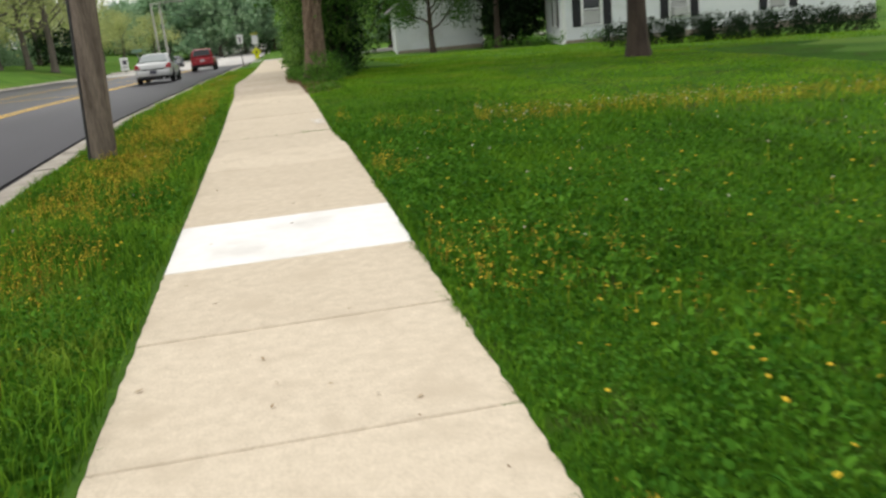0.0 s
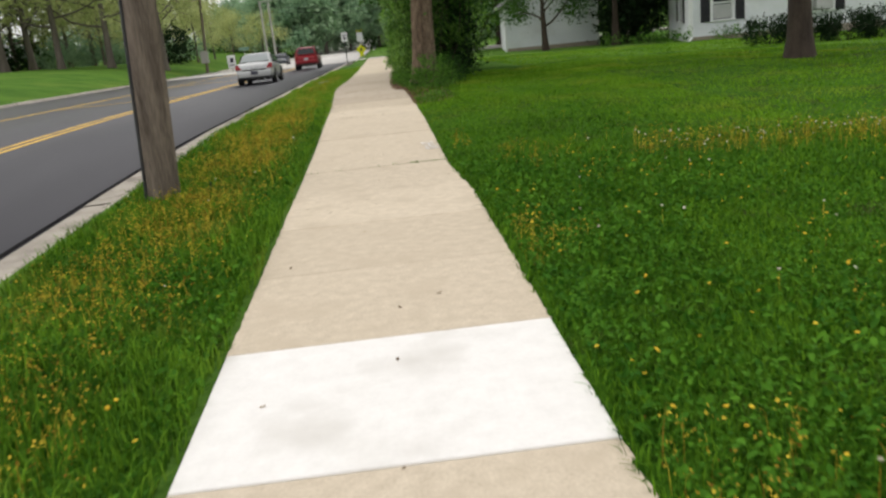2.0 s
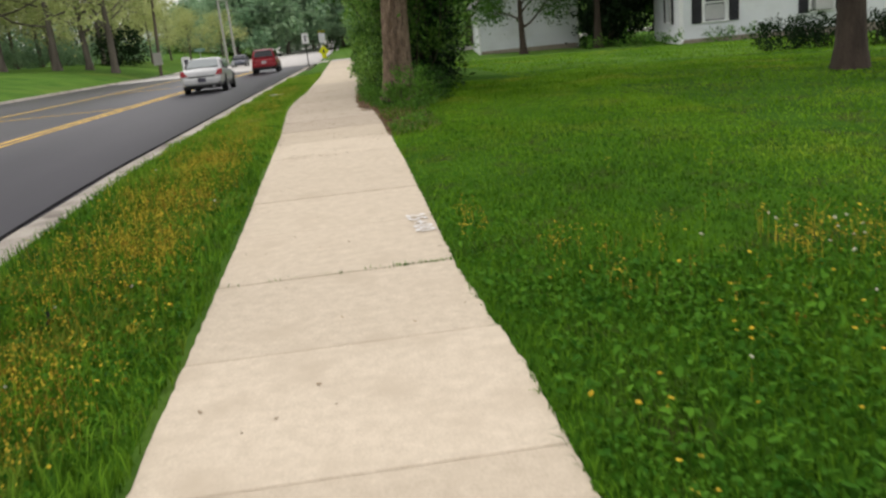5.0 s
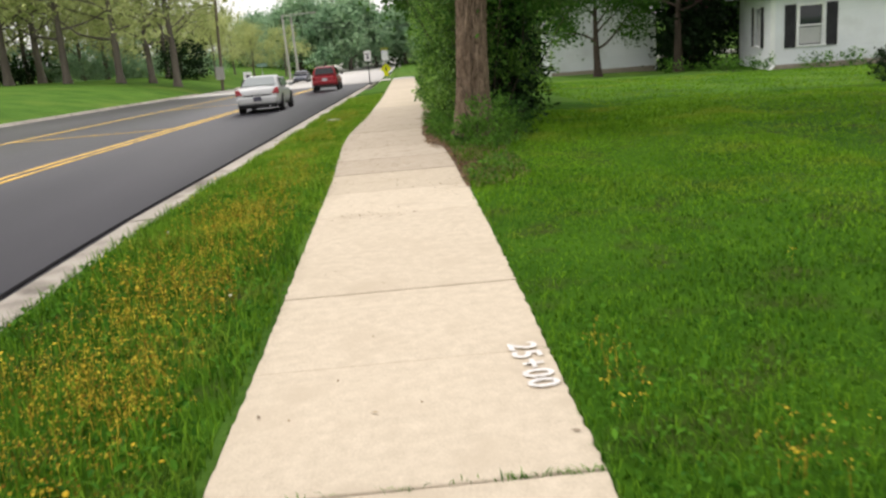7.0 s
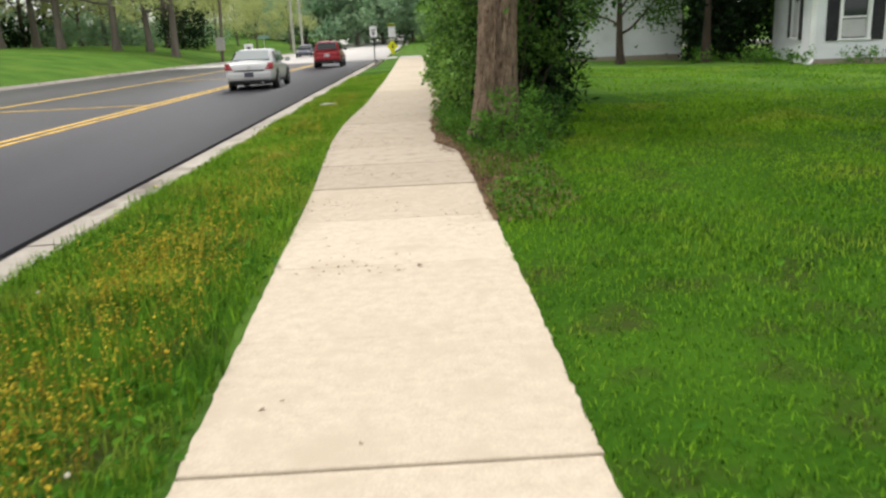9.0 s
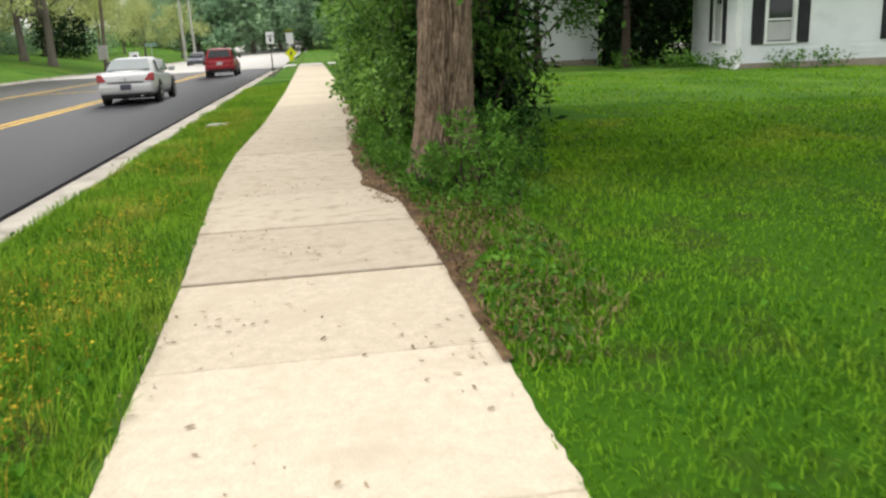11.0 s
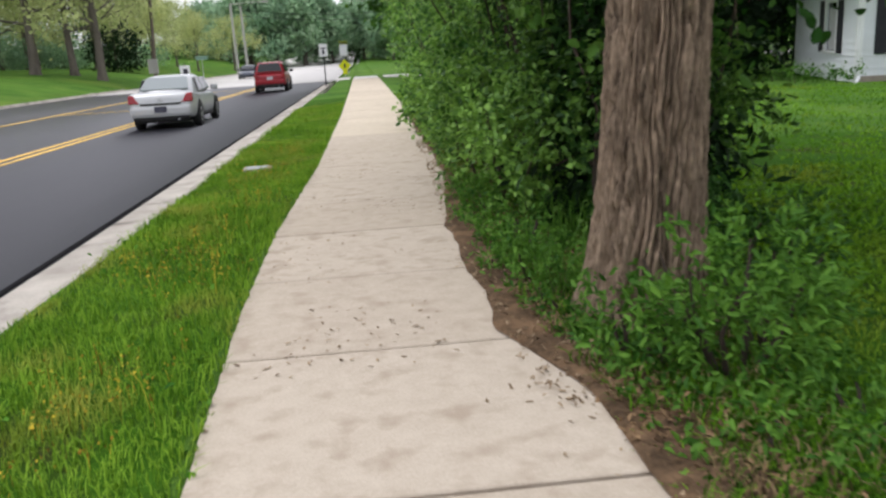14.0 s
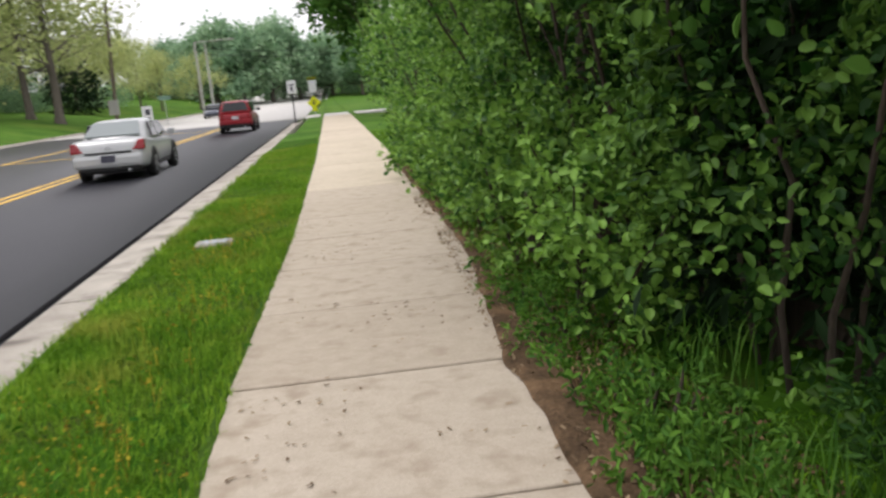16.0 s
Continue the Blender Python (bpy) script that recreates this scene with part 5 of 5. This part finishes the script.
def build_grass():
    rng = np.random.default_rng(3)
    # lawn, thick beside the pavement and thinner further off
    xy = []
    for n, x0, x1, y0, y1 in ((30000, 0.66, 2.8, -2.5, 9.0), (58000, 0.62, 2.2, -2.5, 21.0), (70000, 2.2, 5.0, -1.0, 21.0), (48000, 5.0, 11.0, 1.0, 26.0)):
        xy.append(scatter(rng, n, x0, x1, y0, y1))
    xy = np.concatenate(xy)
    edge = xy[:, 0] - walk_mid(xy[:, 1]) - HALF - np.vectorize(right_out)(xy[:, 1])
    ragged = 0.02 + 0.05 * patchy(xy * np.array([0, 1.0]), 5.0, 2.0)
    soil = (xy[:, 1] > 15.2) & (edge < 0.06 + 0.30 * np.clip((xy[:, 1] - 15.2) / 2.0, 0, 1) - 0.25 * patchy(xy, 6.0, 2.0)) & (rng.uniform(0, 1, len(xy)) < 0.55)
    xy = xy[(edge > 0.018 - ragged * 0.6) & ~soil]
    near = np.clip(1.2 - (xy[:, 0] - 0.7) / 5.0, 0.0, 1)
    tall = np.where(xy[:, 1] < 10, 0.066, 0.05) * (0.75 + 0.5 * patchy(xy, 1.4, 3.0))
    wide = 0.0065 + 0.009 * np.clip((xy[:, 0] - 1.5) / 7.0, 0, 1)
    mown = xy[:, 1] + rng.normal(size=len(xy)) * 1.2 > 14.2 - 0.25 * xy[:, 0] - 1.1 * np.clip(xy[:, 0] - 2.2, 0, 6) + 2.5 * (patchy(xy, 1.1, 8.0) - 0.5)
    blades("lawn_grass", xy[~mown], tall[~mown], wide[~mown], GRASS, rng, 0.8, "deep green lawn grass beside the pavement")
    blades("lawn_grass", xy[mown], tall[mown], wide[mown], LAWN_GRASS, rng, 0.8, "bright green mown lawn near the tree")
    # dead and living tufts in the worn strip by the tree
    xy = scatter(rng, 9000, 0.6, 1.9, 15.3, 20.0)
    edge = xy[:, 0] - walk_mid(xy[:, 1]) - HALF
    xy = xy[(edge > 0.02) & (edge < 0.75) & (patchy(xy, 4.0, 6.0) > 0.40)]
    dry = rng.uniform(0, 1, len(xy)) < 0.45
    blades("dry_grass", xy[dry], 0.055, 0.007, DRY_GRASS, rng, 1.3, "dead straw-coloured grass on bare soil", "grass", 0.02)
    blades("lawn_grass", xy[~dry], 0.075, 0.008, GRASS, rng, 0.9, "sparse green grass on bare soil", "grass", 0.02)
    xy = scatter(rng, 38000, 0.9, 20.0, 20.0, 40.0)
    xy = xy[(xy[:, 0] > 4.2) | (xy[:, 1] < 21) | (xy[:, 0] > 2.3) & (xy[:, 1] < 24)]
    xy = np.concatenate([xy, scatter(rng, 9000, 2.0, 6.0, 19.5, 24.0)])
    blades("lawn_grass", xy, 0.055, 0.022, LAWN_GRASS, rng, 0.9, "mown green lawn grass in front of the house")
    xy = scatter(rng, 2600, 0.72, 1.4, 22.5, 44.0)
    xy = xy[xy[:, 0] > walk_mid(xy[:, 1]) + HALF]
    blades("lawn_grass", xy, 0.13, 0.009, TALL_GRASS, rng, 0.7, "long grass at the foot of the thicket")
    # verge
    xy = np.concatenate([scatter(rng, 84000, -2.55, -0.6, -2.5, 40.0), scatter(rng, 20000, -2.55, -0.6, -2.5, 10.0)])
    u = xy[:, 0] - skew(xy[:, 1])
    keep = (u > KERB_BACK + 0.01 - 0.05 * patchy(xy * np.array([0, 1.0]), 4.0, 5.0)) & (xy[:, 0] < walk_mid(xy[:, 1]) - HALF - 0.055 + 0.05 * patchy(xy * np.array([0, 1.0]), 5.0, 1.0))
    xy = xy[keep]
    back = rng.uniform(13.0, 18.5, len(xy)) < xy[:, 1]
    far_xy, xy = xy[back], xy[~back]
    extra = scatter(rng, 42000, -2.50, -0.6, 14.0, 30.0)
    eu = extra[:, 0] - skew(extra[:, 1])
    extra = extra[(eu > KERB_BACK + 0.02) & (extra[:, 0] < walk_mid(extra[:, 1]) - HALF + 0.01)]
    far_xy = np.concatenate([far_xy, extra])
    blades("verge_grass", far_xy, 0.05 + 0.06 * patchy(far_xy, 1.9, 1.0), 0.0058, MOWN_VERGE, rng, 0.8, "bright green verge grass along the kerb")
    tall = 0.075 + 0.075 * patchy(xy, 1.9, 1.0)
    blades("verge_grass", xy, tall, 0.0075, TALL_GRASS, rng, 0.7, "long uncut green grass of the roadside verge")


def build_weeds():
    rng = np.random.default_rng(8)
    # broad leaves low among the grass
    a = scatter(rng, 30000, 0.76, 4.4, -2.2, 17.0)
    a = a[(patchy(a, 1.5, 4.0) > 0.42) & (rng.uniform(0, 1, len(a)) < np.clip((11.5 - a[:, 1]) / 4.0, 0.04, 1)) & (rng.uniform(0, 1, len(a)) < np.clip(1.5 - (a[:, 0] - 0.7) / 2.2, 0.1, 1))]
    a = a[a[:, 0] > HALF + 0.07 + np.vectorize(right_out)(a[:, 1])]
    b = scatter(rng, 16000, -2.5, -0.78, -2.2, 24.0)
    b = b[(patchy(b, 1.7, 7.0) > 0.45) & (rng.uniform(0, 1, len(b)) < np.clip((17.0 - b[:, 1]) / 4.0, 0.08, 1)) & (b[:, 0] < walk_mid(b[:, 1]) - HALF)]
    # small clover-like leaves, close together near the pavement
    q = scatter(rng, 105000, 0.76, 5.2, -2.4, 13.5)
    q = q[(rng.uniform(0, 1, len(q)) < np.clip(1.25 - (q[:, 0] - 0.7) / 3.6, 0.15, 1) * np.clip((11.0 - q[:, 1]) / 4.0, 0, 1)) & (patchy(q, 2.1, 5.0) > 0.24) & (q[:, 0] > HALF + 0.05 + np.vectorize(right_out)(q[:, 1]))]
    w = scatter(rng, 26000, -2.5, -0.80, -2.4, 10.0)
    q = np.concatenate([q, w[patchy(w, 2.0, 3.0) > 0.42]])
    leaf_object("clover_leaves", np.c_[q, land(q[:, 0], q[:, 1]) + rng.uniform(0.02, 0.065, len(q)) * (0.6 + 0.8 * patchy(q, 3.1, 2.0))], 0.027, 0.020, LAWN_WEED, None, rng, up=0.4, fine=False)
    tagged(bpy.data.objects["clover_leaves"], "small green clover-like leaves close to the ground", "weeds", kind="stuff")
    c = np.concatenate([scatter(rng, 1500, 0.62, 1.8, 17.2, 30.0), scatter(rng, 1700, 0.62, 1.5, 15.2, 19.6), scatter(rng, 1500, 0.70, 1.15, 18.8, 22.0)])
    c = c[(c[:, 1] > 19.4) | (rng.uniform(0, 1, len(c)) < np.exp(-np.maximum(c[:, 0] - 1.15, 0) / 0.22))]
    c = np.concatenate([c, scatter(rng, 1500, 0.42, 0.95, 18.9, 26.0)])
    c = c[(c[:, 0] > walk_mid(c[:, 1]) + HALF - np.where(c[:, 1] > 19.3, 0.05, -0.05)) & (patchy(c, 2.3, 1.0) > 0.35)]
    for name, xy, mat, label in (("broadleaf_weeds", np.concatenate([a, b]), LAWN_WEED, "low broad-leaved green weeds in the grass"), ("soil_weeds", c, WEED_LEAF, "low green weeds on the soil by the tree")):
        pts = np.c_[xy, land(xy[:, 0], xy[:, 1]) + rng.uniform(0.01, 0.07, len(xy))]
        leaf_object(name, pts, 0.046, 0.026, mat, None, rng, up=0.6)
        tagged(bpy.data.objects[name], label, "weeds", kind="stuff")
    # tawny seed heads on thin stalks, in drifts
    c = scatter(rng, 17500, -2.35, -0.95, -2.0, 29.0)
    drift = np.exp(-((c[:, 0] + 1.62 - 0.02 * (c[:, 1] - 10)) / 0.62) ** 2)
    c = c[((0.30 + 0.55 * patchy(c, 2.6, 9.0)) * drift * np.clip((20.0 - c[:, 1]) / 7.0, 0.30, 1) * np.clip((c[:, 1] + 4.0) / 12.0, 0.45, 1) * 0.86 > rng.uniform(0.10, 0.62, len(c)))]
    d = scatter(rng, 5200, 0.85, 3.6, -2.0, 12.0)
    d = d[(patchy(d, 1.6, 2.0) > 0.55) & (rng.uniform(0, 1, len(d)) < np.exp(-(d[:, 0] - 0.85) / 0.55))]
    e = scatter(rng, 3400, 2.6, 8.5, 7.0, 10.8)
    e = e[np.abs(e[:, 1] - (8.95 - 0.12 * (e[:, 0] - 2.8))) < 0.55 * rng.uniform(0.3, 1.2, len(e))]
    xy = np.concatenate([c, d, e])
    tall = rng.uniform(0.07, 0.19, len(xy)) * np.where(xy[:, 0] > 2.5, 1.35, 1.0)
    blades("weed_stalks", xy, tall, 0.0035, WEED_HEAD, rng, 0.35, "thin tawny weed stalks in the grass", "weeds")
    k = 5
    root = np.repeat(np.c_[xy, land(xy[:, 0], xy[:, 1])], k, 0)
    hh = np.repeat(tall, k)
    p = root + np.c_[rng.normal(size=(len(root), 2)) * 0.018, hh * rng.uniform(0.55, 1.08, len(root))]
    leaf_object("weed_seed_heads", p, 0.016, 0.012, WEED_HEAD, None, rng, fine=False)
    tagged(bpy.data.objects["weed_seed_heads"], "small yellow-brown weed heads in drifts", "weeds", kind="stuff")
    # dandelions in flower: shallow many-petalled discs, and round white seed heads
    def heads(name, xy, z, r, mat, flat, label):
        n, m = len(xy), 7
        base = np.c_[xy, land(xy[:, 0], xy[:, 1]) + z]
        ang = np.arange(m) * 2 * np.pi / m
        tilt = rng.normal(size=(n, 2)) * 0.3
        rr = r * rng.uniform(0.7, 1.2, n)
        rings = []
        for s, h in ((0.55, -0.5), (1.0, 0.0), (0.6, 0.6)):
            x, y = np.cos(ang) * s, np.sin(ang) * s
            q = np.stack([np.broadcast_to(x, (n, m)), np.broadcast_to(y, (n, m)), h * flat + tilt[:, :1] * x + tilt[:, 1:] * y], -1) * rr[:, None, None]
            rings.append(q + base[:, None])
        top = base + np.c_[np.zeros((n, 2)), rr * flat * 0.75]
        v = np.concatenate([*rings, top[:, None]], 1)
        f = []
        for i in range(m):
            j = (i + 1) % m
            f += [(i, j, m + j), (i, m + j, m + i), (m + i, m + j, 2 * m + j), (m + i, 2 * m + j, 2 * m + i), (2 * m + i, 2 * m + j, 3 * m)]
        f = (np.array(f)[None] + (np.arange(n) * (3 * m + 1))[:, None, None]).reshape(-1, 3)
        tagged(raw(name, v.reshape(-1, 3), f, mat, smooth=False), label, "flowers", kind="stuff")
    a = scatter(rng, 1500, 0.85, 5.5, -2.0, 9.5)
    a = a[rng.uniform(0, 1, len(a)) < 0.16 + 0.5 * np.exp(-(a[:, 0] - 0.85) / 0.7) * patchy(a, 1.1, 6.0)]
    b = scatter(rng, 110, -2.4, -0.9, -2.0, 19.0)
    xy = np.concatenate([a, b])
    z = rng.uniform(0.06, 0.13, len(xy))
    heads("dandelion_flowers", xy, z, 0.0115, FLOWER, 0.5, "yellow dandelion flowers dotted over the grass")
    blades("dandelion_stalks", xy, z, 0.004, WEED_LEAF, rng, 0.02, "thin green dandelion stalks", "weeds")
    a = scatter(rng, 55, 1.3, 8.0, 1.0, 9.5)
    b = scatter(rng, 900, 2.6, 9.0, 6.8, 10.9)
    b = b[(np.abs(b[:, 1] - (8.95 - 0.12 * (b[:, 0] - 2.8))) < 0.32) & (rng.uniform(0, 1, len(b)) < 1.3 - 0.2 * (b[:, 0] - 2.6))]
    c = scatter(rng, 9, -2.4, -1.0, 4.0, 14.0)
    xy = np.concatenate([a, b, c])
    z = rng.uniform(0.10, 0.22, len(xy))
    heads("dandelion_seed_heads", xy, z, 0.0105, PUFF, 1.0, "white dandelion seed heads above the grass")
    blades("seed_head_stalks", xy, z, 0.004, WEED_HEAD, rng, 0.02, "thin pale dandelion stalks", "weeds")


def build_litter():
    rng = np.random.default_rng(12)
    # bare soil beside the slabs at the tree
    n = 260
    v, f = [], []
    for i in range(n + 1):
        y = 15.4 + 19.0 * i / n
        x0 = float(walk_mid(y)) + HALF - 0.03
        w = (0.10 + 0.26 * max(0.0, math.sin(math.pi * min(1.0, i / 75) ** 0.8))) * min(1.0, i / 30) + 0.16 * min(1.0, i / 30) * noise.noise(Vector((5.3, y * 1.9, 0.7)))
        over = min(1.0, max(0.0, (y - 18.7) / 0.8)) * max(0.25, min(1.0, (24.5 - y) / 2.5))
        x0 -= over * (0.19 + 0.06 * noise.noise(Vector((0.3, y * 0.9, 0.7))) + 0.025 * noise.noise(Vector((2.3, y * 4.1, 0.2)))) - 0.02 * noise.noise(Vector((1.3, y * 3.0, 4.0)))
        edge = float(walk_mid(y)) + HALF + 0.02
        w = max(w, edge + 0.06 * min(1.0, i / 30) + 0.005 - x0)
        for s in range(9):
            x = x0 + w * s / 8
            top = float(fall(y)) if x < edge else float(land(x, y))
            v.append((x, y, top + (0.008 if s == 0 else 0.006 if s == 8 else 0.008 + 0.014 * min(1.0, i / 40)) + 0.010 * noise.noise(Vector((x * 9, y * 9, 0.5)))))
    for i in range(n):
        for j in range(8):
            f.append((i * 9 + j, i * 9 + j + 1, i * 9 + j + 10, i * 9 + j + 9))
    tagged(raw("bare_soil", v, f, SOIL, smooth=True), "bare brown soil along the slabs beside the tree", "soil", kind="structure")
    a = scatter(rng, 3600, -0.85, 0.75, 14.2, 27.0)
    a = a[patchy(a, 3.2, 3.0) * (0.55 + 0.6 * patchy(a, 9.0, 1.0)) > rng.uniform(0.35, 1.15, len(a))]
    b = scatter(rng, 45, -0.7, 0.7, 0.0, 13.0)
    c = scatter(rng, 9000, 0.45, 1.6, 15.6, 23.0)
    c = c[(c[:, 0] - walk_mid(c[:, 1]) - HALF < 0.22 + 0.35 * patchy(c, 2.2, 4.0)) & (patchy(c, 6.0, 1.0) > 0.35)]
    xy = np.concatenate([a, b])
    z = fall(xy[:, 1]) + 0.009
    leaf_object("fallen_leaves", np.c_[xy, z], 0.036, 0.013, SLAB_LITTER, None, rng, up=3.0)
    ob = bpy.data.objects["fallen_leaves"]
    co = np.empty(len(ob.data.vertices) * 3, np.float32)
    ob.data.vertices.foreach_get("co", co)
    co = co.reshape(-1, 3)
    co[:, 2] = fall(co[:, 1]) + 0.006 + 0.25 * np.abs(co[:, 2] - fall(co[:, 1]) - 0.009)
    ob.data.vertices.foreach_set("co", co.ravel())
    tagged(ob, "brown leaf scraps and twigs on the slabs", "litter", kind="stuff")
    leaf_object("soil_litter", np.c_[c, land(c[:, 0], c[:, 1]) + 0.03], 0.034, 0.014, LITTER, None, rng, up=1.5)
    tagged(bpy.data.objects["soil_litter"], "brown dead leaves on the bare soil", "litter", kind="stuff")
    xy = scatter(rng, 11000, 0.35, 1.2, 18.9, 30.0)
    edge = xy[:, 0] - walk_mid(xy[:, 1]) - HALF
    xy = xy[(edge > -0.13) & (edge < 0.4) & (patchy(xy, 4.5, 3.0) > 0.36)]
    dry = rng.uniform(0, 1, len(xy)) < 0.6
    blades("dry_grass", xy[dry], 0.06, 0.006, DRY_GRASS, rng, 1.3, "dead straw-coloured grass along the slabs", "grass", 0.02)
    blades("soil_grass", xy[~dry], 0.09, 0.007, TALL_GRASS, rng, 0.9, "sparse green grass along the slabs", "grass", 0.02)
    c = scatter(rng, 5000, 0.25, 1.2, 18.6, 28.0)
    c = c[(np.abs(c[:, 0] - walk_mid(c[:, 1]) - HALF + 0.01) < 0.20) & (patchy(c, 3.7, 5.0) > 0.3)]
    leaf_object("edge_litter", np.c_[c, np.maximum(fall(c[:, 1]), land(c[:, 0], c[:, 1])) + 0.020], 0.030, 0.013, SLAB_LITTER, None, rng, up=2.0)
    tagged(bpy.data.objects["edge_litter"], "brown dead leaves along the slab edge", "litter", kind="stuff")
    xy = scatter(rng, 620, 0.62, 1.3, 19.7, 21.6)
    xy = xy[(xy[:, 0] > walk_mid(xy[:, 1]) + HALF + 0.03) & (patchy(xy, 3.0, 2.0) > 0.4)]
    blades("tall_tufts", xy, 0.30, 0.009, WEED_LEAF, rng, 0.6, "tall blue-green grass tufts at the foot of the thicket", "grass")
    # moss and grass tufts in two joints
    xy = np.concatenate([np.c_[rng.uniform(0.35, 0.74, 60), np.full(60, 9.55) + rng.normal(size=60) * 0.006], np.c_[rng.uniform(-0.7, 0.4, 24), np.full(24, 9.55) + rng.normal(size=24) * 0.005]])
    blades("joint_grass", xy, 0.035, 0.006, WEED_LEAF, rng, 1.2, "small grass tufts in a pavement joint", "grass", 0.085)
    # access cover in the verge
    x, y = -1.5, 26.2
    ob = thing("access_cover", x, y, float(land(x, y)) + 0.02, "small pale concrete cover set in the verge", "cover")
    part("lid", box(0.34, 0.26, 0.05, (0, 0, 0.0), 0.01), KERB_CONCRETE, ob)
    part("lid_plate", box(0.24, 0.17, 0.01, (0, 0, 0.028), 0.003), STEEL, ob)
    # sprayed survey figures, read from the lawn side
    font = bpy.data.curves.new("survey_figures", "FONT")
    font.body, font.size, font.offset, font.space_character = "25+00", 0.20, 0.004, 1.12
    font.align_x, font.align_y = "CENTER", "CENTER"
    drawn = new("survey_figures", font)
    me = bpy.data.meshes.new_from_object(drawn)
    bpy.data.objects.remove(drawn)
    me.materials.clear()
    me.materials.append(WHITE_PAINT)
    mark = new("survey_mark", me)
    mark.matrix_basis = pose(0.60, 10.56, float(fall(10.56)) + 0.010, 0, 0, -86)
    tagged(mark, "white sprayed survey figures on a slab", "marking")


build_house()
build_garage()
build_trees()
build_evergreen()
build_thicket()
build_woods()
build_garden()
build_pole()
build_signs()
build_cars()
build_litter()
build_grass()
build_weeds()
build_walk()
